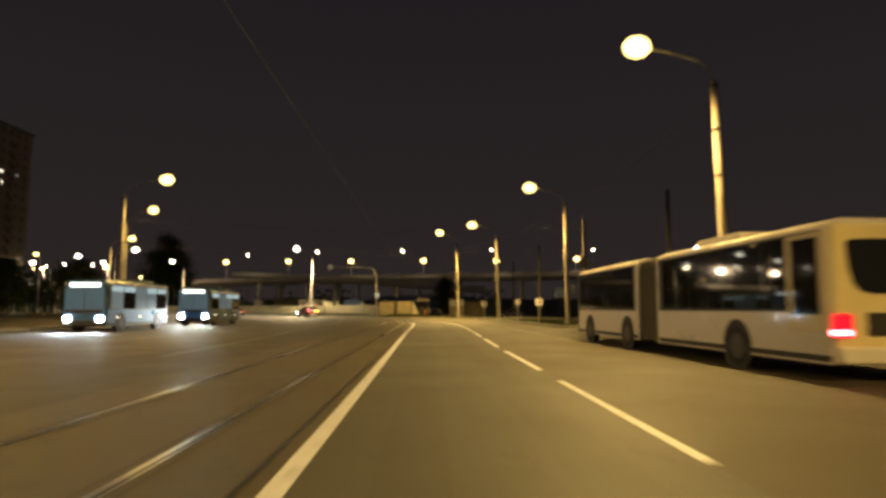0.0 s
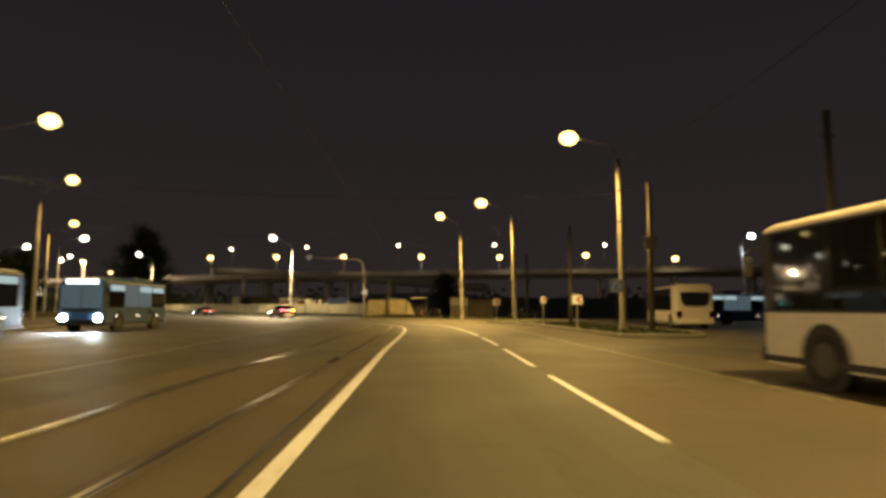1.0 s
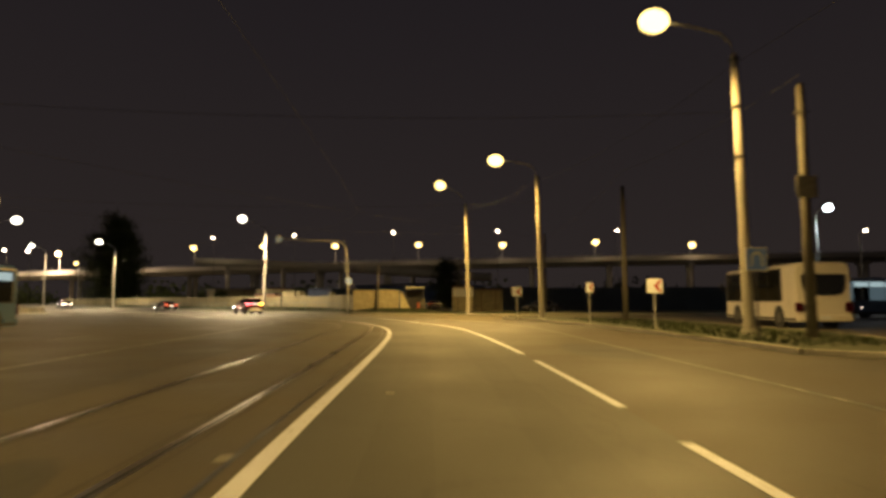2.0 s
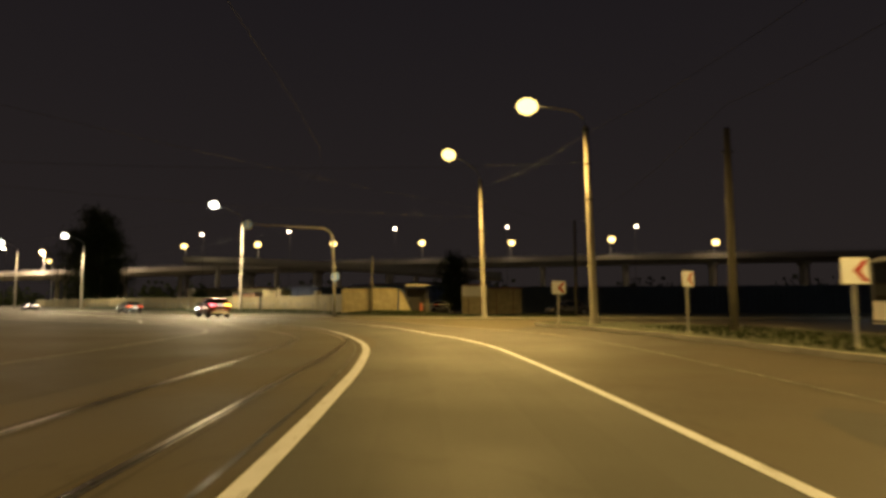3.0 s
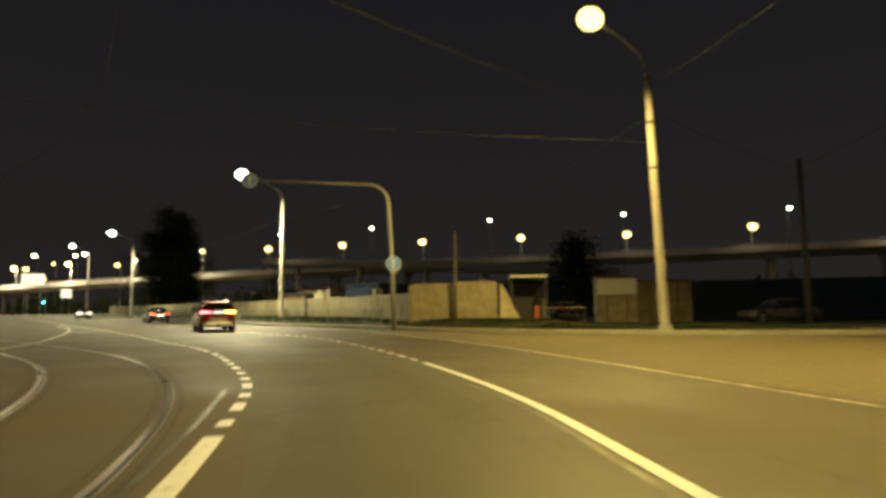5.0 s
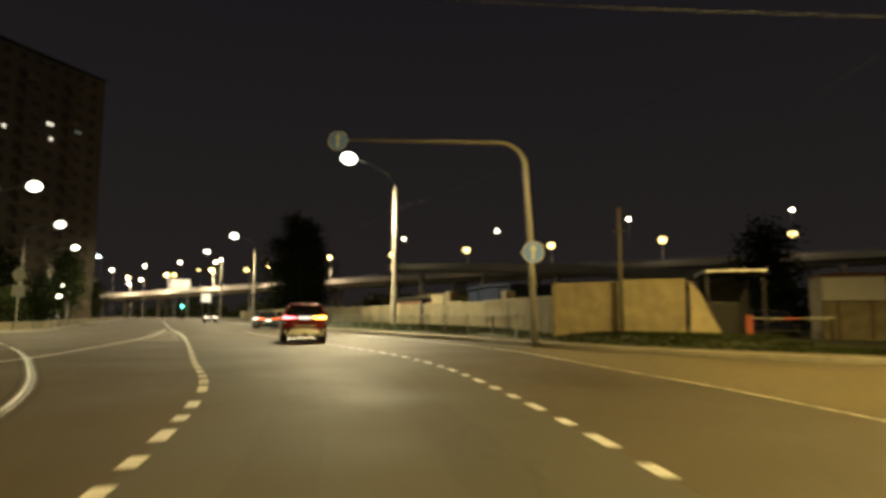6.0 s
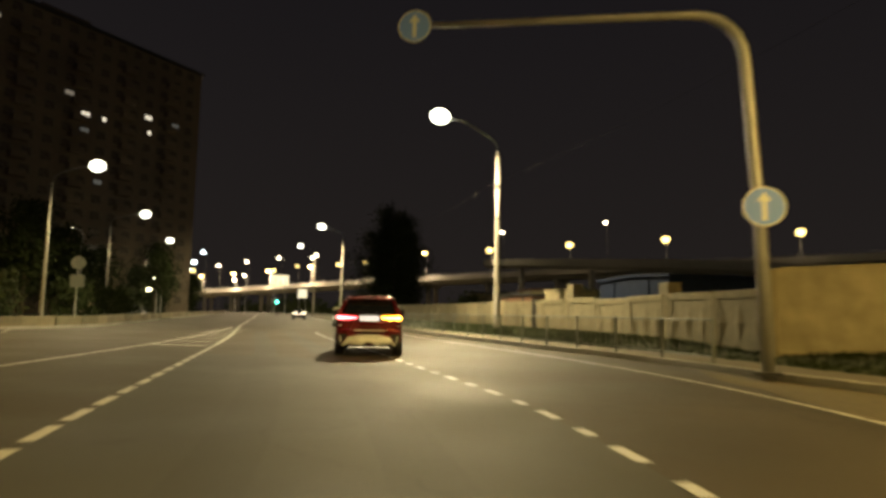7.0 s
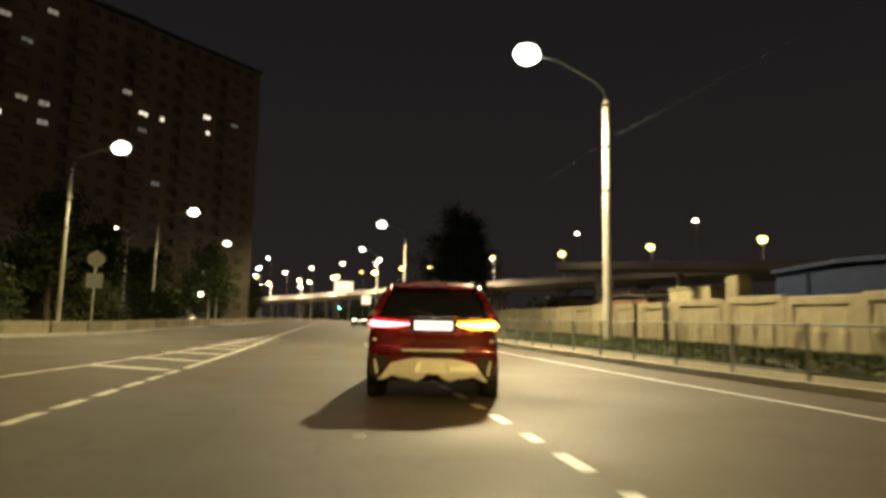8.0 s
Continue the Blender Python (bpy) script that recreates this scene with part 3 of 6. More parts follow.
# ---------- street lamps ----------
def street_lamp(label, base, head, hz, ptop, kind="sodium", power=2600, group="street lamps along the road", z0=0.12, thick=1.0, lean=0.0, aim=16):
    bowl_size = 0.7 if kind == "cool" else 1.0
    dx, dy = head[0] - base[0], head[1] - base[1]
    reach = math.hypot(dx, dy)
    ob = thing("street_lamp", label, "street lamp", base[0], base[1], z0, math.degrees(math.atan2(dy, dx)), group)
    ob.matrix_basis = pose(base[0], base[1], z0, 0, -lean, 0) @ pose(0, 0, 0, 0, 0, math.degrees(math.atan2(dy, dx)))
    H, T = hz - z0, ptop - z0
    part("pole", tubed([(0, 0, -0.1), (0, 0, 0.4), (0, 0, T * 0.5), (0, 0, T)], [0.21 * thick, 0.20 * thick, 0.165 * thick, 0.125 * thick], 14), M["concrete"], ob, smooth=True)
    part("base_collar", tubed([(0, 0, -0.05), (0, 0, 0.22)], [0.30 * thick, 0.26 * thick], 14), M["kerb"], ob)
    for z in (T * 0.62, T * 0.8, T - 0.25):
        part("clamp_band", tubed([(0, 0, z), (0, 0, z + 0.09)], 0.185 * thick, 14), M["darksteel"], ob)
    arm = [(0, 0, T - 0.6), (0, 0, T), (0.12, 0, T + 0.45), (0.5, 0, T + 0.8), (reach * 0.6, 0, H - 0.05), (reach - 0.35, 0, H + 0.06)]
    part("arm", tubed(arm, 0.045, 8), M["steel"], ob, smooth=True)
    tilt = pose(reach, 0, H + 0.12, 0, -6, 0)
    bm = loft([[(x, s * w, z) for s, w, z in ((-1, wy, 0), (-1, wy * 0.8, hh), (-1, wy * 0.3, hh * 1.3), (1, wy * 0.3, hh * 1.3), (1, wy * 0.8, hh), (1, wy, 0))]
               for x, wy, hh in ((-0.5, 0.07, 0.08), (-0.3, 0.16, 0.13), (0.1, 0.2, 0.16), (0.42, 0.17, 0.12), (0.52, 0.08, 0.06))])
    bm.transform(tilt)
    part("lamp_housing", bm, M["signgrey"], ob, smooth=True)
    # bowl well over true size: the lamp's glare is put into its shape
    bm = bmesh.new()
    bmesh.ops.create_uvsphere(bm, u_segments=14, v_segments=8, radius=1.0)
    bm.transform(tilt @ Matrix.Translation((0.08, 0, -0.02)) @ Matrix.Diagonal((0.56 * bowl_size, 0.47 * bowl_size, 0.42 * bowl_size, 1)))
    part("lamp_bowl", bm, M[kind], ob, "glowing lamp bowl, enlarged to stand in for its glare", smooth=True)
    if power:
        ld = bpy.data.lights.new("street_light", "SPOT")
        ld.energy, ld.color = power * 4.3, {"sodium": SODIUM, "led": LED, "cool": COOL}[kind]
        ld.spot_size, ld.spot_blend, ld.shadow_soft_size = radians(168), 0.65, 0.25
        lo = new("street_light", ld)
        lo.parent = ob
        lo.matrix_basis = pose(reach + 0.08, 0, H - 0.55, 0, -aim, 0)
    return ob


SOD = "tall concrete street lamp with a glowing yellow head"
WHT = "tall concrete street lamp with a glowing white head"
# the first lamp is never in view, added to light the bus's rear
street_lamp(SOD, (10.9, -5), (8.05, -5), 11.5, 10.3, power=2100)
street_lamp(SOD, (11.4, 24), (8.45, 23.8), 11.5, 10.3, lean=1.3, power=1750)
street_lamp(SOD, (11.6, 51.84), (8.75, 51.79), 11.49, 10.36, lean=0.8, power=1450)
street_lamp(SOD, (8.2, 72.4), (5.5, 73.1), 11.25, 10.05, lean=1.4, power=1850)
street_lamp(SOD, (4.35, 89.2), (1.95, 86.7), 12.0, 10.7, power=1700, lean=1.6)
street_lamp(WHT, (-21.0, 111.9), (-23.35, 109.5), 11.8, 10.25, "led", 5000, aim=8)
street_lamp(SOD, (-24.4, 20), (-21.5, 20), 11.6, 10.4, aim=6, power=1750, group="street lamps on the far side")
street_lamp(SOD, (-24.5, 50.2), (-21.3, 50.2), 11.6, 10.4, aim=6, power=640, group="street lamps on the far side")
street_lamp(SOD, (-34.2, 70.5), (-30.7, 69), 12.1, 10.8, aim=6, power=320, group="street lamps on the far side")
street_lamp(SOD, (-49.5, 97), (-46.4, 97), 12.1, 10.8, group="street lamps on the far side", power=500, aim=0)
street_lamp(WHT, (-53.2, 105.8), (-50.7, 107.4), 11.3, 10.0, "led", 700, thick=0.7, aim=22)
street_lamp(WHT, (-73.4, 123.6), (-71, 126), 11.8, 10.5, "led", 850, thick=0.7, aim=22)
street_lamp(WHT, (-95, 144), (-92.7, 146.2), 11.9, 10.6, "led", 1300, thick=0.7, aim=22)
street_lamp(WHT, (-57.2, 145.2), (-59, 143), 12.0, 10.7, "led", 2600)
street_lamp(WHT, (-90.6, 179.4), (-92.7, 177.3), 14.3, 12.8, "led", 2600)
street_lamp("lamp post with a cool white head in the bus yard", (37.2, 86.9), (37.95, 86.3), 9.9, 9.2, "cool", 160, "lamps in the bus yard", 0.0, 0.7)


# ---------- overpass ----------
bridge = thing("overpass", "long pale concrete road overpass on round piers, lit by lamps", "bridge", kind="structure")
DECK = smooth_line([(-330, 300, 9.0), (-225, 277, 10.3), (-150, 260.5, 12.0), (-80, 245, 13.2), (-27, 233.5, 14.0), (25, 222, 14.5), (70, 212, 14.8), (125, 200, 15.0), (220, 180, 15.0), (330, 158, 15.0)], 6.0)


def deck_part(name, prof, material, label=""):
    rings = []
    for i, p in enumerate(DECK):
        n = side(DECK, i)
        rings.append([(p.x + n.x * u, p.y + n.y * u, p.z + v) for u, v in prof])
    return part(name, loft(rings), material, bridge, label)


deck_part("deck", [(-12, -0.9), (-12, -1.5), (-9.8, -1.8), (-9, -2.6), (-3, -2.6), (-2.2, -1.8), (0, -1.5), (0, -0.9)], M["bridge"])
deck_part("parapet", [(0.0, -0.95), (0.0, 0.0), (-0.28, 0.0), (-0.28, -0.95)], M["bridge"], "pale parapet with a rail")
deck_part("parapet", [(-11.7, -0.95), (-11.7, 0.0), (-11.98, 0.0), (-11.98, -0.95)], M["bridge"])
deck_part("handrail", [(-0.1, 0.42), (-0.1, 0.5), (-0.18, 0.5), (-0.18, 0.42)], M["steel"])
for i in range(2, len(DECK) - 1, 4):
    p, n = DECK[i], side(DECK, i)
    if -190 < p.x < -150:
        continue
    for u in (-7.8, -4.2):
        part("pier", tubed([(p.x + n.x * u, p.y + n.y * u, -0.2), (p.x + n.x * u, p.y + n.y * u, p.z - 2.5)], 0.75, 16), M["bridge"], bridge, smooth=True)
    c = Vector((p.x, p.y, p.z - 2.95)) - n * 6
    part("pier_cap", boxed((0, 0, 0), (1.6, 7.0, 0.8), 0.08, Matrix.Translation(c) @ Matrix.Rotation(math.atan2(n.y, n.x) - math.pi / 2, 4, "Z")), M["bridge"], bridge)
ramp_line = smooth_line([(-66, 218, 14.0), (-40, 207, 12.6), (-20, 196, 11.0), (-2, 190, 9.4), (20, 186, 8.0)], 5.0)
slip = thing("slip_ramp", "pale concrete slip ramp falling beside the overpass", "bridge", kind="structure")
rings = []
for i, p in enumerate(ramp_line):
    n = side(ramp_line, i)
    rings.append([(p.x + n.x * u, p.y + n.y * u, p.z + v) for u, v in ((0, -1.4), (0, 0), (5, 0), (5, -1.4), (3.8, -2.0), (1.2, -2.0))])
part("deck", loft(rings), M["bridge"], slip)
for i in (2, 6, 10, 14):
    if i < len(ramp_line):
        p, n = ramp_line[i], side(ramp_line, i)
        part("pier", tubed([(p.x + n.x * 2.5, p.y + n.y * 2.5, -0.2), (p.x + n.x * 2.5, p.y + n.y * 2.5, p.z - 1.7)], 0.6, 14), M["bridge"], slip, smooth=True)


def far_lamp(label, head, z0, kind="farsodium", size=1.0, group="lamps on the overpass", light=0):
    x, y, z = head
    ob = thing("lamp_post", label, "street lamp", x, y + 1.2, z0, 0, group)
    H = z - z0
    part("pole", tubed([(0, 0, -0.2), (0, 0, H - 0.5)], [0.13, 0.08] if H < 15 else [0.10, 0.05], 8), M["darksteel"] if H > 15 else M["steel"], ob)
    part("arm", tubed([(0, 0, H - 0.6), (0, -0.2, H - 0.1), (0, -0.8, H + 0.08)], 0.05, 6), M["steel"], ob)
    # bowl scaled up so that its shape takes in the far lamp's bloom
    bm = bmesh.new()
    bmesh.ops.create_uvsphere(bm, u_segments=10, v_segments=6, radius=1.0)
    bm.transform(Matrix.Translation((0, -1.2, H)) @ Matrix.Diagonal((0.50 * size, 0.50 * size, 0.43 * size, 1)))
    part("lamp_bowl", bm, M[kind], ob, smooth=True)
    part("lamp_housing", boxed((0, -1.15, H + 0.34 * size), (0.5 * size, 0.9 * size, 0.12), 0.03), M["signgrey"], ob)
    if light:
        ld = bpy.data.lights.new("far_light", "POINT")
        ld.energy, ld.color, ld.shadow_soft_size = light, (1.0, 0.78, 0.48) if kind == "farsodium" else LED, 0.4
        lo = new("far_light", ld)
        lo.parent = ob
        lo.matrix_basis = Matrix.Translation((0, -3.6, H - 0.6))
    return ob


for k, (x, y, z) in enumerate([(-80.4, 245.3, 19.8), (-54.2, 237.7, 19.6), (-29.1, 230.6, 19.2), (-1.9, 227.9, 19.3), (24.7, 222.2, 18.8), (52, 214, 19.0), (79, 208, 17.6),
                               (-106, 251.5, 20.3), (-133, 256.2, 18.6), (-163, 262.8, 18.0), (-190, 268.6, 17.3), (-216, 274.4, 16.8), (-243, 280.2, 16.3), (-270, 286, 16)]):
    far_lamp("lamp post on the overpass with a warm glowing head", (x, y, z), z - 6.2, "farsodium", 1.7 if x < -90 else 2.0, light=24000 if x < -90 else 260)
for x, y, z in [(-60.8, 207.6, 19.5), (-36.9, 204.5, 20.0), (-8.3, 194.9, 19.7), (20.4, 198.8, 20.6), (53, 196, 20.5)]:
    far_lamp("tall mast with a small pale lamp beyond the fence", (x, y, z), -0.06, "farwhite", 0.8, "masts beyond the fence", 450)
for x, y, z, s, kind in [(-109.6, 202.4, 15.3, 1.0, "farwhite"), (-80.6, 174.4, 10.1, 0.9, "farsodium"), (-143.8, 225.4, 17.5, 1.0, "farwhite"), (-136, 232.1, 17.9, 1.0, "farwhite"),
                         (-159.6, 251.7, 17.3, 1.0, "farsodium"), (-179.3, 246.4, 18.9, 1.2, "farwhite"), (-151.8, 231.5, 14.1, 1.5, "farsodium"), (-122.4, 204.4, 9.4, 1.0, "farsodium"),
                         (-186.5, 252.3, 14.3, 1.2, "farwhite"), (-223.3, 272.4, 20.3, 1.4, "farwhite"), (-166.6, 215.6, 19.1, 1.0, "cool"), (-160.5, 207.2, 15.2, 1.3, "cool"),
                         (-192.3, 231.5, 15.4, 1.2, "cool"), (-218.9, 246.2, 15.5, 1.3, "cool"), (-232.5, 266.2, 14.5, 1.7, "cool"), (-216, 275, 14.2, 1.3, "farwhite"),
                         (-86.5, 139.4, 5.5, 0.5, "farwhite"), (-78.8, 132.9, 3.6, 0.5, "farwhite"), (-108.1, 152.6, 9.4, 0.7, "farwhite"), (-72.7, 118.9, 9.4, 0.35, "farwhite"),
                         (-66, 105, 10.4, 0.75, "farsodium"), (-80, 109.7, 10.2, 0.75, "farwhite"), (-90, 113, 11.7, 0.85, "farsodium"), (-88, 96, 11.5, 0.8, "farsodium"),
                         (-140, 190, 11, 1.1, "farsodium"), (63.5, 116, 11.3, 0.45, "farwhite"), (66, 114, 9.8, 0.5, "cool")]:
    far_lamp("distant street lamp with a small glowing head", (x, y, z), 0.0 if z < 13.9 or x > -140 else -0.06, kind, s, "distant street lamps")

# big sign boards by the overpass
for x, y, z, w, h in ((-154, 237, 11.3, 6.0, 3.4), (-122, 212, 5.9, 2.4, 2.4)):
    ob = thing("lit_sign_board", "pale lit direction board on two posts beyond the bend", "road sign", x, y, 0, 44)
    part("board", boxed((0, 0, z), (w, 0.12, h), 0.03), M["litboard"], ob)
    for u in (-0.35 * w, 0.35 * w):
        part("post", tubed([(u, 0.1, -0.1), (u, 0.1, z + 0.4 * h)], 0.09, 8), M["steel"], ob)

# ---------- traffic signal ----------
ob = thing("traffic_light", "traffic light on a dark post showing green", "traffic light", -101, 180, 0, 40)
part("post", tubed([(0, 0, -0.1), (0, 0, 3.0)], 0.07, 10), M["darksteel"], ob)
part("housing", boxed((0, 0, 3.4), (0.36, 0.28, 1.05), 0.04), M["darksteel"], ob)
for k, (z, mm) in enumerate(((3.74, "plastic"), (3.40, "plastic"), (3.06, "green"))):
    part("lens", tubed([(0, -0.13, z), (0, -0.19, z)], 0.14, 14), M[mm], ob)
    part("visor", boxed((0, -0.24, z + 0.15), (0.3, 0.2, 0.02), 0.005), M["darksteel"], ob)


# ---------- concrete fence ----------
def slab_mesh(name, w, h, material, plain=False):
    bm = boxed((0, 0, h / 2), (w, 0.12 if plain else 0.10, h), 0.02 if plain else 0.012)
    if not plain:
        for x in (-w / 2 + 0.14, w / 2 - 0.14):
            box(bm, (x, -0.065, h / 2), (0.22, 0.05, h - 0.06), 0.015)
        for z in (0.14, h - 0.12):
            box(bm, (0, -0.065, z), (w - 0.5, 0.05, 0.2), 0.015)
        for i in range(3):
            x = -w / 2 + w * (i + 0.5) / 3
            t = w / 6 - 0.16
            vs = [bm.verts.new(q) for q in ((x - t, -0.05, h / 2), (x, -0.05, h / 2 - h * 0.3), (x + t, -0.05, h / 2), (x, -0.05, h / 2 + h * 0.3), (x, -0.12, h / 2))]
            for a in range(4):
                bm.faces.new((vs[a], vs[(a + 1) % 4], vs[4]))
    me = bpy.data.meshes.new(name)
    bmesh.ops.recalc_face_normals(bm, faces=bm.faces)
    bm.to_mesh(me)
    bm.free()
    me.materials.append(material)
    return me


def slab_fence(label, pts, w, h, material, z0=0.1, plain=False):
    ob = thing("concrete_fence", label, "fence", kind="structure")
    me = slab_mesh("panel", w - 0.16, h, material, plain)
    pm = part("post", boxed((0, 0, (h - 0.02) / 2), (0.2, 0.2, h - 0.02), 0.02), material, ob)
    post = pm.data
    bpy.data.objects.remove(pm)
    L = smooth_line(pts, w)
    r = random.Random(len(L))
    for a, b in zip(L, L[1:]):
        ang = math.degrees(math.atan2((b - a).y, (b - a).x))
        c = (a + b) / 2
        share("panel", me, ob, pose(c.x, c.y, z0 + r.uniform(-0.05, 0.05), r.uniform(-1.5, 1.5), r.uniform(-0.6, 0.6), ang + 180))
        share("post", post, ob, pose(a.x, a.y, z0 - 0.05, 0, 0, ang))
    return ob


low = slab_fence("low pale concrete slab fence along the grass bank", [(-7.75, 98.95), (-10.75, 102.9), (-15.4, 108.1), (-18.7, 111.3), (-24, 117.2), (-31, 124.6), (-45, 139), (-70, 164.5), (-90, 185)], 2.6, 1.86, M["slab"])
# dark upright block in place of the lamp pole's shadow on the slabs
part("gate_post", boxed((-18.5, 111.0, 1.0), (0.26, 0.26, 2.0), 0.02, None), M["darksteel"], low, "dark upright strip standing in for the lamp pole's shadow")
part("pier", boxed((0, 0, 1.2), (0.62, 0.5, 2.4), 0.03, pose(-10.85, 103.35, 0, 0, 0, -53)), M["slab"], low, "taller square concrete pier")
part("pier", boxed((0, 0, 1.32), (0.62, 0.5, 2.64), 0.03, pose(-15.75, 108.75, 0, 0, 0, -47)), M["slab"], low, "taller square concrete pier")
tall = slab_fence("tall weathered concrete slab fence beside the footway", [(-7.69, 98.55), (-5.15, 97.68), (-2.6, 96.85), (-2.5, 96.82)], 2.68, 2.42, M["slabpale"], plain=True)
bm = bmesh.new()
prism(bm, [(-2.5, 0.0), (-1.35, 0.0), (-1.5, 0.5), (-1.75, 1.0), (-2.15, 1.9), (-2.5, 2.35)], 0.0, 0.12)
bm.transform(Matrix.Translation((0, 97.0, 0.1)) @ Matrix.Rotation(math.pi / 2, 4, "X"))
part("broken_panel", bm, M["slabpale"], tall, "broken end slab with a slanting edge")

# fence of dull blue sheets round the bus yard
ob = thing("sheet_fence", "dull blue corrugated sheet fence round the yard", "fence", kind="structure")
bm = bmesh.new()
L = smooth_line([(9, 121), (28, 117), (52, 110), (80, 100)], 0.15)
cols = []
for i, p in enumerate(L):
    n = side(L, i) * (0.04 if i % 4 < 2 else 0.0)
    cols.append((bm.verts.new((p.x + n.x, p.y + n.y, -0.05)), bm.verts.new((p.x + n.x, p.y + n.y, 3.2))))
for a, b in zip(cols, cols[1:]):
    bm.faces.new((a[0], b[0], b[1], a[1]))
sheet = part("corrugated_sheet", bm, M["bluefence"], ob)
sol = sheet.modifiers.new("thickness", "SOLIDIFY")
sol.thickness = 0.02
for i in range(0, len(L), 20):
    p = L[i]
    part("post", boxed((p.x, p.y + 0.1, 1.6), (0.08, 0.08, 3.4)), M["darksteel"], ob)

# blue hall and low roofs behind the slab fence
def hall(label, x, y, rz, w, d, h, wall, roof, category="shed", gate=True, eaves=0.3):
    ob = thing("storage_hall", label, category, x, y, -0.05, rz)
    part("wall", boxed((0, d / 2, h / 2), (w, d, h), 0.03), wall, ob)
    part("roof", loft([[(-w / 2 - eaves, v, h), (0, v, h + 0.02 * w), (w / 2 + eaves, v, h), (w / 2 + eaves, v, h + 0.12), (0, v, h + 0.02 * w + 0.12), (-w / 2 - eaves, v, h + 0.12)] for v in (-eaves, d + eaves)]), roof, ob)
    n = max(2, int(w / 3))
    for k in range(n):
        part("cladding_rib", boxed((-w / 2 + w * (k + 0.5) / n, -0.03, h / 2), (0.08, 0.05, h - 0.1)), roof, ob)
    if gate:
        part("gate", boxed((w * 0.2, -0.05, min(h, 3) / 2), (min(3, w * 0.4), 0.06, min(h, 3) - 0.1), 0.02), M["darksteel"], ob)
    return ob


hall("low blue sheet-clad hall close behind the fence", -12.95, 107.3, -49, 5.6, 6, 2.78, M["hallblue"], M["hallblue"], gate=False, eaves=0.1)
hall("dark low shed close behind the fence", -23.0, 119.6, -45, 5.4, 4, 2.45, M["brown"], M["darksteel"], gate=False, eaves=0.15)
hall("long dull blue hall beyond the yard", -1, 152, 2, 25, 10, 4.3, M["tarp"], M["bluefence"])
hall("low dull blue shed beyond the yard", 17, 138, -8, 14, 8, 3.4, M["bluefence"], M["darksteel"])
hall("grey low shed with a shallow roof behind the fence", -33, 150, 30, 14, 8, 3.6, M["slab"], M["darksteel"])
hall("pale hut with a shallow roof behind the fence", -23.5, 131.5, 35, 5, 4, 3.3, M["shed"], M["brown"])
kiosk = hall("pale yellow kiosk by the yard gate", 4.8, 105.0, -3, 2.6, 3.0, 3.0, M["slabpale"], M["brown"], "kiosk", gate=False, eaves=0.06)
part("sign_board", boxed((0.0, -0.1, 2.42), (2.5, 0.06, 1.05), 0.02), M["white"], kiosk, "blank pale board over the window")
hall("weathered pale garage beside the kiosk", 8.05, 106.3, -4, 3.5, 5.0, 2.7, M["slabpale"], M["brown"], "garage", gate=False, eaves=0.06)

hall("small pale concrete hut behind the slab fence", -18.6, 115.0, -35, 2.3, 2.0, 2.6, M["slab"], M["slab"], "hut", gate=False, eaves=0.05)

# canopy over the yard entrance
ob = thing("canopy", "low canopy with a pale fascia over a dark gate house", "shelter", -0.95, 97.1, 0.1, 4)
part("roof", boxed((0, 1.2, 2.66), (2.05, 3.0, 0.14), 0.02), M["darksteel"], ob)
part("fascia", boxed((0, -0.32, 2.66), (2.05, 0.05, 0.09), 0.01), M["white"], ob)
for u in (-0.93, 0.93):
    for v in (-0.1, 2.5):
        part("post", tubed([(u, v, -0.1), (u, v, 2.60)], 0.05, 8), M["darksteel"], ob)
part("back_wall", boxed((0, 2.6, 1.2), (1.9, 0.08, 2.4), 0.01), M["darksteel"], ob)
ob = thing("rubbish_container", "dark metal rubbish container by the fence", "container", -1.25, 98.4, 0.12, 5)
part("bin_body", loft([[(-0.45, -0.4, 0.1), (0.45, -0.4, 0.1), (0.45, 0.4, 0.1), (-0.45, 0.4, 0.1)], [(-0.48, -0.43, 1.45), (0.48, -0.43, 1.45), (0.48, 0.43, 1.45), (-0.48, 0.43, 1.45)]]), M["plastic"], ob)
part("rim", boxed((0, 0, 1.47), (1.04, 0.94, 0.07), 0.02), M["darksteel"], ob)
for u in (-0.38, 0.38):
    part("wheel", tubed([(u - 0.03, -0.3, 0.07), (u + 0.03, -0.3, 0.07)], 0.08, 10), M["tyre"], ob)

ob = thing("barrier_gate", "red and white boom barrier on a red post, closed", "barrier", -0.54, 97.0, 0.1, -12)
part("post", boxed((0, 0, 0.55), (0.22, 0.24, 1.05), 0.03), M["dullred"], ob)
for k in range(5):
    part("boom_section", boxed((0.35 + 0.5 * k, -0.2, 0.96), (0.5, 0.03, 0.045), 0.01), M["dullred" if k == 2 else "kerb"], ob)
part("rest", tubed([(2.5, -0.2, -0.1), (2.5, -0.2, 0.92)], 0.05, 8), M["darksteel"], ob)


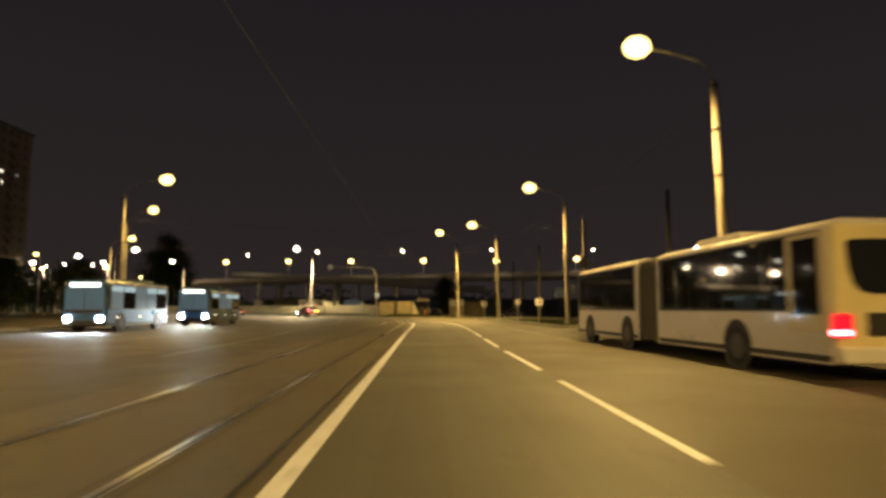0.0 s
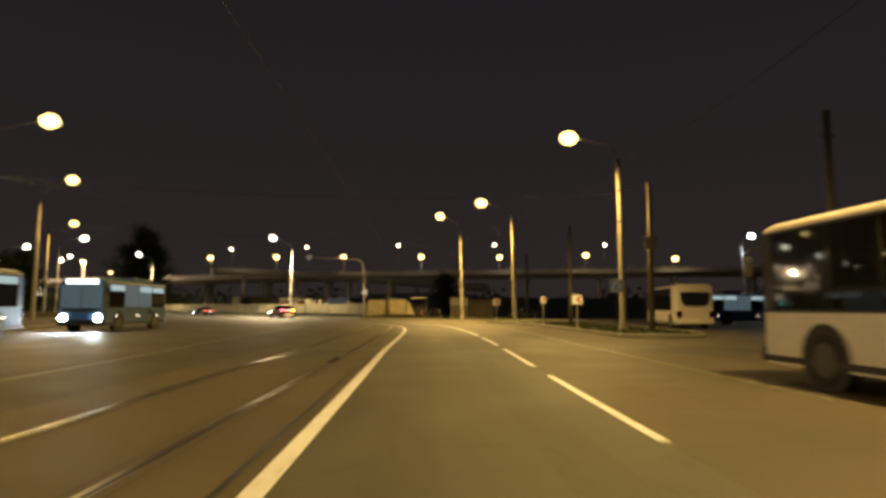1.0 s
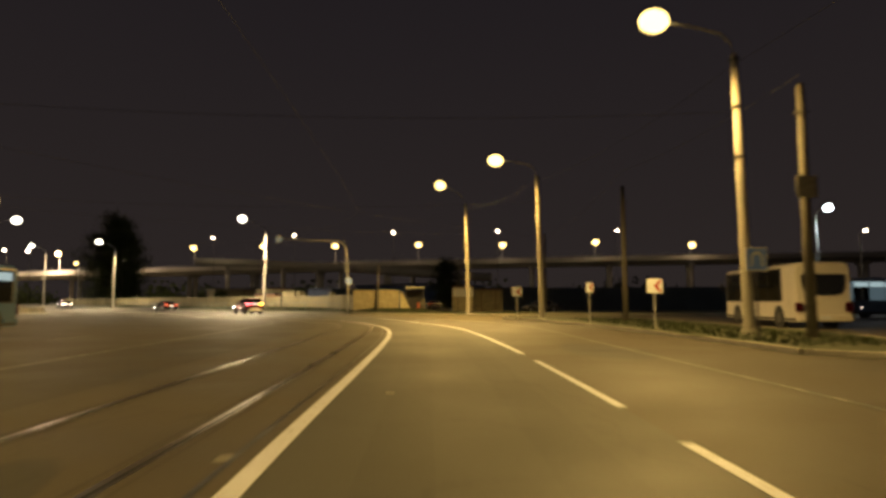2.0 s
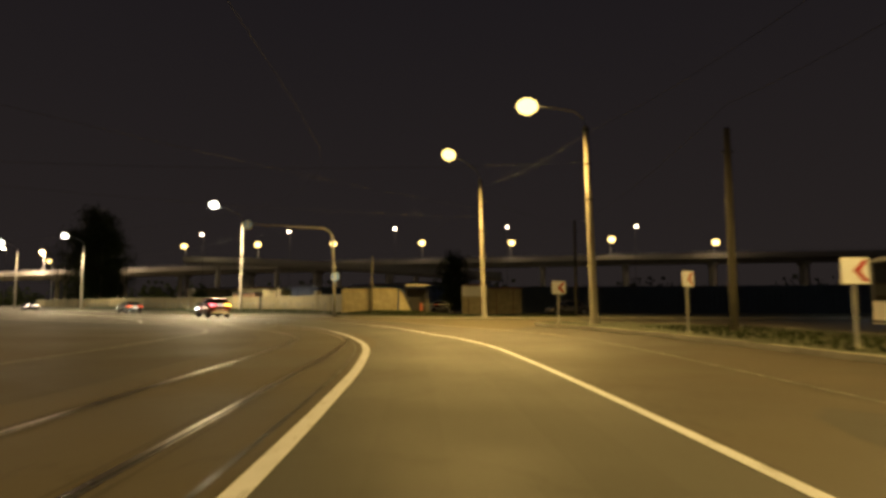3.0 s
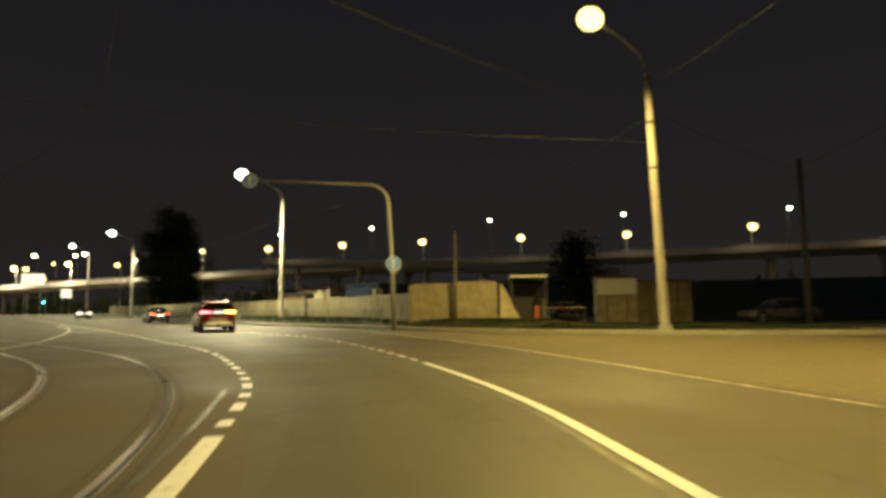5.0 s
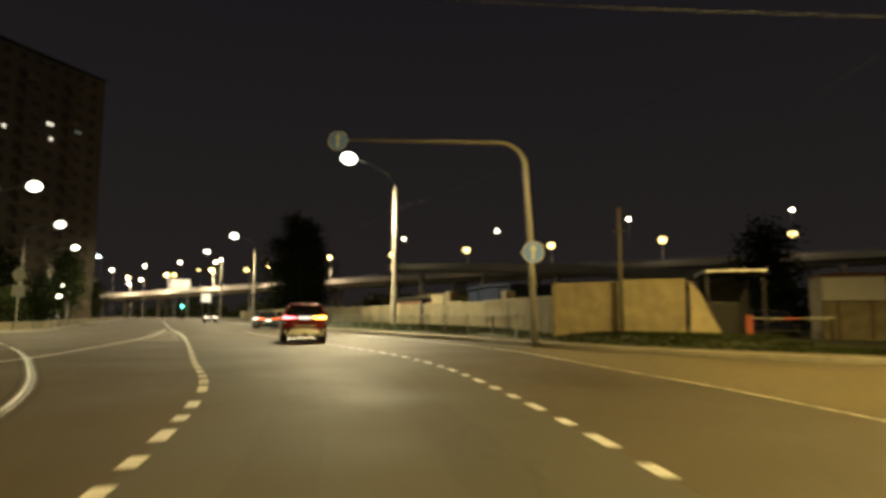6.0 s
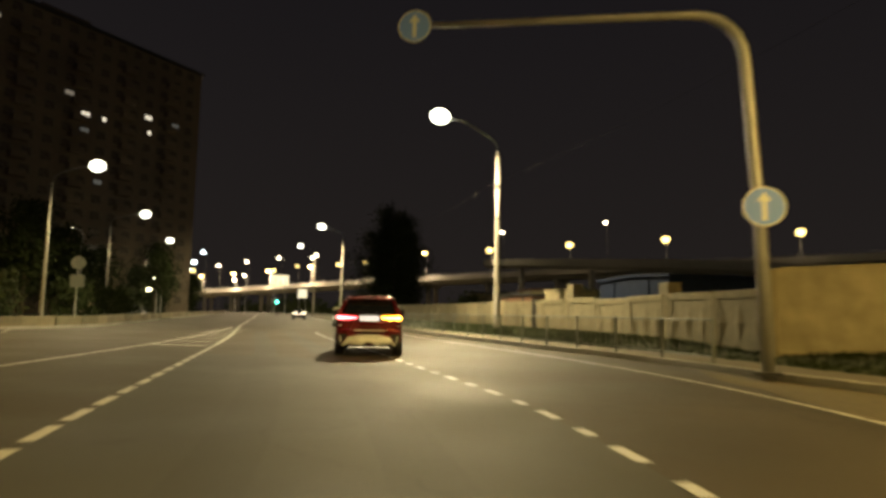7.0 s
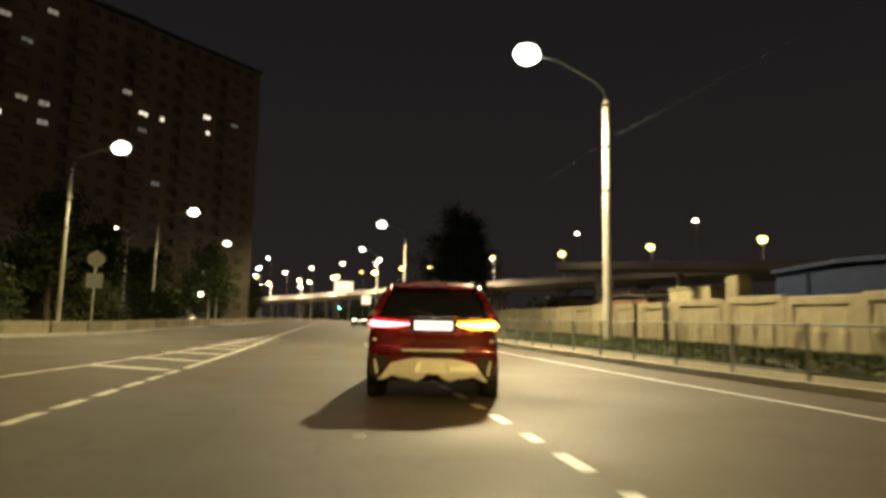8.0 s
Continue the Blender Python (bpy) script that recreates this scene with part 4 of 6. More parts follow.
# ---------- pedestrian railing ----------
def railing(label, line, first, last, off, z0=0.13, h=1.05):
    ob = thing("railing", label, "fence")
    bar = part("bar", tubed([(0, 0, 0.16), (0, 0, h - 0.05)], 0.012, 6), M["fence"], ob).data
    pst = part("post", boxed((0, 0, h / 2 - 0.05), (0.07, 0.07, h + 0.14), 0.01), M["fence"], ob).data
    for o in list(ob.children):
        bpy.data.objects.remove(o)
    pts = []
    for i in range(first, last, 2):
        n = side(line, i)
        pts.append(Vector((line[i].x + n.x * off, line[i].y + n.y * off, z0)))
    r = random.Random(5)
    for a, b in zip(pts, pts[1:]):
        ang = math.degrees(math.atan2((b - a).y, (b - a).x))
        share("post", pst, ob, pose(a.x, a.y, z0, r.uniform(-1.5, 1.5), r.uniform(-1.5, 1.5), ang))
        for z in (0.16, h - 0.02):
            part("rail", tubed([a + Vector((0, 0, z)), b + Vector((0, 0, z))], 0.025, 6), M["fence"], ob)
        for k in range(1, 8):
            c = a.lerp(b, k / 8)
            share("bar", bar, ob, pose(c.x, c.y, z0))
    return ob


near = min(range(len(LK)), key=lambda i: (LK[i] - Vector((-9.4, 96.6, 0))).length)
railing("grey steel pedestrian railing along the kerb", LK, near, near + 66, 0.45)

# low pale parapet along the left verge
ob = thing("low_parapet", "low pale concrete parapet blocks along the left kerb", "barrier", kind="structure")
pm = part("block", boxed((0, 0, 0.29), (2.3, 0.28, 0.60), 0.05), M["slab"], ob)
blk = pm.data
bpy.data.objects.remove(pm)
r = random.Random(8)
LB = smooth_line(KERB_LEFT, 2.4)
for i in range(2, len(LB) - 2):
    p, n = LB[i], side(LB, i)
    d = LB[i + 1] - LB[i - 1]
    share("block", blk, ob, pose(p.x - n.x * 0.6, p.y - n.y * 0.6, 0.1 + r.uniform(-0.02, 0.02), 0, 0, math.degrees(math.atan2(d.y, d.x)) + r.uniform(-1, 1)))


# ---------- signs ----------
def board(bm_w, bm_h, m):
    return boxed((0, 0, 0), (bm_w, 0.03, bm_h), 0.01, m)


def chevron_sign(x, y, z, rz, z0=0.15, w=0.7, h=0.62):
    ob = thing("chevron_sign", "square white board with a red chevron on a steel post" if w > 0.6 else "smaller white board with a red chevron, turned aside", "road sign", x, y, z0, rz, "chevron boards on the island")
    part("post", tubed([(0, 0, -0.15), (0, 0, z - z0 + 0.3)], 0.045, 10), M["steel"], ob)
    part("board", boxed((0, -0.06, z - z0), (w, 0.03, h), 0.008), M["signwhite"], ob)
    bm = bmesh.new()
    for s in (1, -1):
        vs = [bm.verts.new((a * w / 0.7, -0.079, z - z0 + s * b * h / 0.62)) for a, b in ((-0.06, 0.0), (0.18, 0.25), (0.33, 0.25), (0.12, 0.0))]
        bm.faces.new(vs if s > 0 else vs[::-1])
    part("chevron", bm, M["red"], ob)
    part("base", tubed([(0, 0, -0.1), (0, 0, 0.08)], [0.16, 0.11], 10), M["kerb"], ob)
    return ob


chevron_sign(10.04, 56.6, 1.97, 4)
chevron_sign(9.15, 63.8, 2.06, 22, w=0.52, h=0.54)
chevron_sign(6.5, 72.7, 1.96, 4)

ob = thing("crossing_sign", "square blue sign with a white arch on a thin post", "road sign", 10.24, 48.74, 2.6, 8)
part("post", tubed([(0, 0.03, -2.6), (0, 0.03, 0.34)], 0.03, 8), M["darksteel"], ob)
part("board", boxed((0, -0.02, 0), (0.72, 0.03, 0.72), 0.01), M["signwhite"], ob)
part("blue_panel", boxed((0, -0.037, 0), (0.64, 0.006, 0.64), 0.002), M["signblue"], ob, "blue panel inside a white border")
bm = bmesh.new()
arch = [(0.22 * math.cos(math.pi * k / 12), 0.02 + 0.22 * math.sin(math.pi * k / 12)) for k in range(13)]
arch = [(0.22, -0.22)] + arch + [(-0.22, -0.22)]
for (xa, za), (xb, zb) in zip(arch, arch[1:]):
    bm.faces.new([bm.verts.new((k * x, -0.043, k * z if z > 0 else z)) for k, x, z in ((1, xa, za), (1, xb, zb), (0.62, xb, zb), (0.62, xa, za))])
part("white_arch", bm, M["signwhite"], ob, "pale arched shape")
part("clip", boxed((0, 0.005, 0.15), (0.12, 0.03, 0.04), 0.005), M["steel"], ob)


def plain_pole(label, x, y, h, r0=0.17, z0=0.12):
    ob = thing("utility_pole", label, "pole", x, y, z0)
    part("shaft", tubed([(0, 0, -0.12), (0, 0, h * 0.5), (0, 0, h)], [r0, r0 * 0.85, r0 * 0.7], 12), M["dimpole"], ob, smooth=True)
    part("cap", tubed([(0, 0, h), (0, 0, h + 0.08)], [r0 * 0.75, r0 * 0.4], 12), M["darksteel"], ob)
    part("bracket", boxed((0, 0, h - 0.9), (0.5, 0.08, 0.06), 0.01), M["darksteel"], ob)
    return ob


plain_pole("tall bare concrete pole on the island", 12.5, 49.7, 8.3)
ob = thing("pole_box", "grey square plate fixed high on a bare pole", "road sign", 12.43, 49.5, 5.0, 4)
part("plate", boxed((0, -0.02, 0), (0.72, 0.04, 0.72), 0.02), M["gatesheet"], ob)
part("strap", boxed((0, 0.06, 0), (0.42, 0.12, 0.06), 0.01), M["darksteel"], ob)
plain_pole("tall bare concrete pole behind the bus", 14.5, 37.3, 8.5, z0=0.0)
plain_pole("tall bare concrete pole beside the sign island", 11.8, 65.8, 7.9)
plain_pole("bare concrete pole before the slab fence", -4.94, 97.1, 5.2, 0.10)
plain_pole("bare concrete pole by the yard", 13.5, 98.0, 8.6, 0.16)
plain_pole("bare pole on the far footway", -29.5, 36, 9.0)
plain_pole("bare pole on the far footway", -31, 22, 9.0)

# mast arm with two round blue signs
ob = thing("sign_gantry", "curved steel mast arm carrying two round blue signs", "sign gantry", -7.85, 94.6, 0.13)
arm_end = Vector((-14.54 + 7.85, 92.1 - 94.6, 7.42))
flat = Vector((arm_end.x, arm_end.y, 0)).normalized()
top = flat * 0.24
pts = [(0, 0, -0.12), (top.x * 0.25, top.y * 0.25, 3), (top.x, top.y, 6.4)]
for k in range(1, 7):
    a = math.pi / 2 * k / 6
    q = top + flat * (1.0 - math.cos(a)) * 1.0
    pts.append((q.x, q.y, 6.4 + math.sin(a) * 1.0))
pts.append((arm_end.x * 0.55, arm_end.y * 0.55, 7.42))
pts.append((arm_end.x, arm_end.y, 7.45))
part("mast", tubed(pts, [0.12, 0.12, 0.11, 0.11, 0.105, 0.1, 0.1, 0.095, 0.09, 0.075, 0.06], 12), M["steel"], ob, smooth=True)
part("base_plate", boxed((0, 0, 0.02), (0.5, 0.5, 0.05), 0.01), M["darksteel"], ob)


def round_sign(x, y, z, rz, r, label):
    ob = thing("round_sign", label, "road sign", x, y, z, rz, "round signs on the mast arm")
    part("disc", tubed([(0, 0.02, 0), (0, -0.01, 0)], r, 32), M["signblue"], ob)
    bm = bmesh.new()
    n = 32
    outer = [bm.verts.new((r * math.cos(2 * math.pi * k / n), -0.014, r * math.sin(2 * math.pi * k / n))) for k in range(n)]
    inner = [bm.verts.new((0.93 * r * math.cos(2 * math.pi * k / n), -0.014, 0.93 * r * math.sin(2 * math.pi * k / n))) for k in range(n)]
    for k in range(n):
        bm.faces.new((outer[k], outer[(k + 1) % n], inner[(k + 1) % n], inner[k]))
    part("rim", bm, M["signwhite"], ob)
    bm = bmesh.new()
    vs = [bm.verts.new((a * r, -0.016, b * r)) for a, b in ((-0.12, -0.7), (0.12, -0.7), (0.12, 0.25), (0.34, 0.25), (0, 0.75), (-0.34, 0.25), (-0.12, 0.25))]
    bm.faces.new(vs)
    part("arrow", bm, M["signwhite"], ob, "white upward arrow")
    part("clamp", boxed((0, 0.05, 0), (0.12, 0.08, 0.3), 0.01), M["steel"], ob)


round_sign(-14.54, 92.02, 7.53, 20, 0.37, "round blue sign with a white upward arrow on the arm's tip")
round_sign(-7.82, 94.44, 3.42, 14, 0.40, "round blue sign with a white upward arrow on the mast")


# ---------- overhead wires ----------
def wire(a, b, sag, r=0.009, material="cable"):
    a, b = Vector(a), Vector(b)
    pts = [a.lerp(b, t / 12) - Vector((0, 0, sag * 4 * (t / 12) * (1 - t / 12))) for t in range(13)]
    ob = tagged(part("overhead_wire", tubed(pts, r, 5), M[material]), "thin overhead wire strung between poles", "wire", "overhead wires")


for a, b, s, w in [((11.5, 51.84, 10.0), (8.0, 72.4, 9.7), 0.5, 0.009), ((8.0, 72.4, 9.7), (4.15, 89.2, 10.2), 0.4, 0.009), ((11.4, 24, 9.9), (11.5, 51.84, 10.0), 0.6, 0.009),
                   ((4.15, 89.2, 10.2), (-21.0, 111.9, 8.6), 0.7, 0.004), ((-21.0, 111.9, 8.6), (-57.2, 145.2, 9.0), 0.9, 0.006), ((12.5, 49.7, 8.8), (11.8, 65.8, 9.0), 0.3, 0.009),
                   ((11.8, 65.8, 9.0), (13.5, 98, 8.4), 0.6, 0.009), ((4.15, 89.2, 8.4), (-24.5, 50.2, 8.6), 0.5, 0.008), ((4.15, 89.2, 7.8), (-34.2, 70.5, 8.2), 0.6, 0.008),
                   ((11.5, 51.84, 8.2), (-24.5, 50.2, 8.6), 0.7, 0.009), ((8.0, 72.4, 8.2), (-34.2, 70.5, 8.6), 0.7, 0.009), ((13.5, 98, 8.2), (4.15, 89.2, 9.2), 0.2, 0.009),
                   ((4.15, 89.2, 9.0), (-4.9, 97.1, 5.2), 0.2, 0.005)]:
    wire(a, b, s, w)
line = [Vector((p.x, p.y, 6.1)) for p in smooth_line([((a[0] + b[0]) / 2, (a[1] + b[1]) / 2) for a, b in zip(RAIL_R, RAIL_L)], 1.0)]
tagged(part("overhead_wire", tubed(line, 0.006, 5), M["cable"]), "thin tram contact wire above the rails", "wire", "overhead wires")

# gate leaf left open beside the tall fence
ob = thing("gate_leaf", "grey sheet metal gate leaf standing open by the fence", "gate", -0.95, 102.75, 0.1, -10)
part("sheet", boxed((0.55, 0, 0.78), (1.06, 0.03, 1.40), 0.006), M["gatesheet"], ob)
for u in (0.0, 1.1):
    part("stile", tubed([(u, 0, -0.1), (u, 0, 1.55)], 0.035, 8), M["fence"], ob)
for z in (0.08, 0.8, 1.5):
    part("crossbar", tubed([(0, -0.03, z), (1.1, -0.03, z)], 0.022, 8), M["fence"], ob)
part("hinge", boxed((0.0, -0.04, 0.35), (0.09, 0.05, 0.12), 0.01), M["darksteel"], ob)
part("hinge", boxed((0.0, -0.04, 1.25), (0.09, 0.05, 0.12), 0.01), M["darksteel"], ob)

# sign post on the left verge, seen from behind
ob = thing("sign_post", "steel post with a round and a square sign board", "road sign", -49.6, 106.0, 0.1, 64)
part("post", tubed([(0, 0, -0.1), (0, 0, 4.6)], 0.045, 10), M["steel"], ob)
part("round_board", tubed([(0, -0.05, 4.1), (0, -0.08, 4.1)], 0.45, 28), M["fence"], ob, "grey back of a round sign")
part("square_board", boxed((0, -0.065, 2.85), (0.85, 0.03, 0.85), 0.01), M["fence"], ob, "grey square sign board")
for z in (2.6, 3.1, 4.0, 4.2):
    part("clip", boxed((0, -0.03, z), (0.14, 0.05, 0.03), 0.005), M["darksteel"], ob)


# ---------- apartment block ----------
house = thing("apartment_building", "tall dark panel apartment block with a few lit windows", "apartment building", -103, 98, -0.1)
part("wall", boxed((-8, 30, 22.9), (15.9, 62, 46.0), 0.05), M["facade"], house)
part("roof", boxed((-8, 30, 46.1), (16.6, 62.6, 0.5), 0.05), M["darksteel"], house)
part("lift_house", boxed((-8, 38, 47.8), (6, 8, 3.0), 0.05), M["facade"], house)
for k in range(17):
    part("floor_joint", boxed((-0.03, 30, 1.4 + 2.62 * k), (0.06, 61.8, 0.07)), M["facade"], house)
LIT = {(7, 11): "both", (8, 11): "half", (11, 12): "both", (11, 11): "half", (0, 9): "half", (6, 12): "dim", (0, 14): "dim", (2, 15): "dim", (1, 10): "dim", (2, 10): "dim", (2, 9): "dim",
       (13, 12): "faint", (7, 10): "faint", (8, 7): "faint", (1, 13): "faint"}
fr = part("window", boxed((0, 0, 0), (0.06, 1.5, 1.35), 0.01), M["winframe"], house)
frame_mesh = fr.data
bpy.data.objects.remove(fr)
panes = {}
for key, mm, sides in (("dark", "pane", (-1, 1)), ("both", "warmwin", (-1, 1)), ("half", "warmwin", (1,)), ("dim", "dimwin", (-1, 1)), ("faint", "faintwin", (-1, 1))):
    bm = bmesh.new()
    for s in sides:
        box(bm, (0.035, s * 0.35, 0.2 if mm != "pane" else 0.0), (0.03, 0.62, 0.7 if mm != "pane" else 1.18))
    ob = part("pane", bm, M[mm], house)
    panes[key] = ob.data
    bpy.data.objects.remove(ob)
for c in range(-2, 15):
    for f in range(17):
        y, z = 20 + 2.75 * c, 2.8 + 2.62 * f
        w = share("window", frame_mesh, house, pose(0.02, y, z))
        share("pane", panes[LIT.get((c, f), "dark")], w, Matrix())
for c in (0, 3, 6, 9, 12):
    for f in range(0, 16):
        part("balcony", boxed((0.55, 21.4 + 2.75 * c, 1.95 + 2.62 * f), (1.1, 2.3, 1.0), 0.03), M["facade"], house)


# ---------- trees ----------
def tree_thing(label, h, spread, seed, leaves=2600, low=0.22):
    r = random.Random(seed)
    ob = thing("tree", label, "tree", 0, 0, 0)
    bm = bmesh.new()
    tube(bm, [(0, 0, -0.2), (0.05, 0, h * 0.3), (-0.05, 0.06, h * 0.6), (0, 0, h * 0.9)], [h * 0.022, h * 0.017, h * 0.01, 0.02], 8)
    tips = []
    for k in range(16):
        z = h * (low + (0.9 - low) * k / 16)
        a = k * 2.4 + r.uniform(-0.4, 0.4)
        reach = spread * (1.05 - abs(k / 16 - 0.35) * 1.1) * r.uniform(0.7, 1.05)
        e = Vector((math.cos(a) * reach, math.sin(a) * reach, z + h * 0.1))
        tube(bm, [(0, 0, z), (e.x * 0.5, e.y * 0.5, z + h * 0.06), e], [h * 0.007, h * 0.005, 0.012], 5)
        tips += [e, e * 0.62 + Vector((0, 0, z * 0.38)), Vector((e.x * 0.35, e.y * 0.35, z + h * 0.07))]
    tips.append(Vector((0, 0, h * 0.93)))
    part("trunk", bm, M["bark"], ob)
    bm = bmesh.new()
    size = 0.035 * h ** 0.5 + 0.05
    for _ in range(leaves):
        c = r.choice(tips)
        g = Vector((r.gauss(0, 1), r.gauss(0, 1), r.gauss(0, 0.8))) * spread * 0.2
        p = c + g
        if p.z < h * 0.1:
            continue
        u = Vector((r.uniform(-1, 1), r.uniform(-1, 1), r.uniform(-1, 1))).normalized()
        v = u.orthogonal().normalized()
        s = size * r.uniform(0.7, 1.6)
        bm.faces.new([bm.verts.new(p + q) for q in (u * s, v * s * 0.6, -u * s, -v * s * 0.6)])
    part("crown", bm, M["leaf"], ob, "loose crown of dark leaves")
    return ob


dark = "leafy roadside tree, almost black in the night"
kinds = [tree_thing(dark, 8.5, 3.0, 1), tree_thing(dark, 7.0, 2.6, 2), tree_thing(dark, 9.5, 2.8, 3), tree_thing("tall dark poplar cluster tree beyond the bend", 25, 5.6, 4, 9000, 0.05),
         tree_thing("low dark bush under the trees", 3.0, 1.9, 5, 1800, 0.05), tree_thing("broad dark tree beyond the bend", 19.5, 6.2, 9, 8000, 0.06)]
for k in kinds[:3]:
    tagged(k, group="trees on the left verge")
tagged(kinds[3], group="tall trees beyond the bend")
tagged(kinds[5], group="tall trees beyond the bend")
tagged(kinds[4], group="bushes on the left verge")
spots = {0: [(-58, 101), (-66, 114), (-82, 128), (-99, 150), (-112, 160), (-64, 96)], 1: [(3.2, 117), (-51, 95), (-72, 117), (-90, 139), (-76, 112), (-104, 160), (-128, 175)],
         2: [(-60, 108), (-79, 134), (-94, 133), (-86, 120), (-70, 104), (-140, 190)], 3: [(-82, 194), (-84.5, 204)], 5: [(-77, 188.5), (-85.5, 194), (-82, 201)],
         4: [(-48, 100), (-55, 109), (-61, 116), (-69, 123), (-80, 133), (-97, 148), (-44.5, 96), (-110, 165), (-36, 140), (-20, 128), (3, 112), (-12, 128), (-40, 153)]}
r = random.Random(3)
for k, places in spots.items():
    for i, (x, y) in enumerate(places):
        m = pose(x, y, 0.1 if k not in (3, 5) else -0.06, 0, 0, r.uniform(0, 360))
        if i == 0:
            kinds[k].matrix_basis = m
        else:
            copy_thing(kinds[k], m)

# dark belt of far trees under the overpass
bm = bmesh.new()
r = random.Random(12)
for _ in range(9000):
    x = r.uniform(-320, 260)
    y = 300 - 0.2 * x + r.uniform(0, 25)
    z = abs(r.gauss(0, 1)) * (3.2 + 1.8 * math.sin(x * 0.09) + 1.2 * math.sin(x * 0.23))
    if -195 < x < -150:
        y += 120
    s = r.uniform(0.5, 1.3)
    u = Vector((r.uniform(-1, 1), r.uniform(-0.4, 0.4), r.uniform(-1, 1))).normalized()
    v = u.orthogonal().normalized()
    p = Vector((x, y, min(z, 11)))
    bm.faces.new([bm.verts.new(p + q) for q in (u * s, v * s, -u * s, -v * s)])
tagged(part("far_wood", bm, M["leaf"]), "dark belt of far trees along the horizon", "trees", kind="stuff")


# ---------- vehicles ----------
def wheel(parent, x, y, rad, width, rim="rim"):
    s = 1 if x > 0 else -1
    w = part("wheel", tubed([(x - s * width / 2, y, rad), (x - s * width * 0.38, y, rad), (x + s * width * 0.38, y, rad), (x + s * width / 2, y, rad)], [rad * 0.93, rad, rad, rad * 0.92], 22), M["tyre"], parent, smooth=False)
    part("rim", tubed([(x + s * width * 0.42, y, rad), (x + s * (width / 2 + 0.012), y, rad)], [rad * 0.66, rad * 0.58], 18), M[rim], w)
    return w


def ring_section(w, z0, z1, y):
    h = z1 - z0
    half = [(0.0, z0), (0.8 * w, z0), (0.95 * w, z0 + 0.08), (w, z0 + 0.33 * h), (0.995 * w, z0 + 0.6 * h), (0.955 * w, z0 + 0.88 * h), (0.87 * w, z1), (0.4 * w, z1 + 0.012)]
    pts = [(x, y, z) for x, z in half] + [(-x, y, z) for x, z in half[::-1] if x > 0]
    return pts


def round_rect(hw, y0, y1, z, rad=0.22, n=4):
    pts = []
    for cx, cy, a0 in ((hw - rad, y0 + rad, -90), (hw - rad, y1 - rad, 0), (-hw + rad, y1 - rad, 90), (-hw + rad, y0 + rad, 180)):
        for k in range(n + 1):
            a = radians(a0 + 90 * k / n)
            pts.append((cx + rad * math.cos(a), cy + rad * math.sin(a), z))
    return pts


def beams(ob, spots, y, z, energy):
    """Dipped headlight beams thrown on the road ahead of a vehicle."""
    for u in spots:
        ld = bpy.data.lights.new("headlight_beam", "SPOT")
        ld.energy, ld.color, ld.spot_size, ld.spot_blend, ld.shadow_soft_size = energy, COOL, radians(70), 0.8, 0.12
        lo = new("headlight_beam", ld)
        lo.parent = ob
        lo.matrix_basis = look((u, y, z), (u, y + 10, z - 1.1))


def rear_band(ob, name, rows, material, label=""):
    """A strip round the back of a car; rows of half width, back y and height."""
    rings = [[(-w, 0.2, z), (-w, y + 0.10, z), (-w + 0.04, y + 0.05, z), (-w + 0.12, y + 0.018, z), (-w * 0.5, y, z), (0, y - 0.006, z), (w * 0.5, y, z), (w - 0.12, y + 0.018, z), (w - 0.04, y + 0.05, z), (w, y + 0.10, z), (w, 0.2, z)] for w, y, z in rows]
    return part(name, loft(rings), material, ob, label, smooth=True)


def tail_lamp(s, z, grow, back):
    """A slim lamp that tapers to a point inwards and wraps round the corner."""
    rings = []
    for x, y, lo, hi in ((0.285, -0.006, 0.004, 0.010), (0.36, -0.014, 0.022, 0.022), (0.50, -0.022, 0.040, 0.030), (0.64, -0.018, 0.050, 0.036), (0.76, 0.014, 0.052, 0.046), (0.84, 0.07, 0.046, 0.056), (0.895, 0.19, 0.026, 0.066)):
        lo, hi = lo + grow, hi + grow
        rings.append([(s * x, y + back, z - lo), (s * x, y + back - 0.004, z + (hi - lo) / 2), (s * x, y + back, z + hi), (s * (x - 0.03), y + 0.09, z + hi), (s * (x - 0.03), y + 0.09, z - lo)])
    return loft(rings)


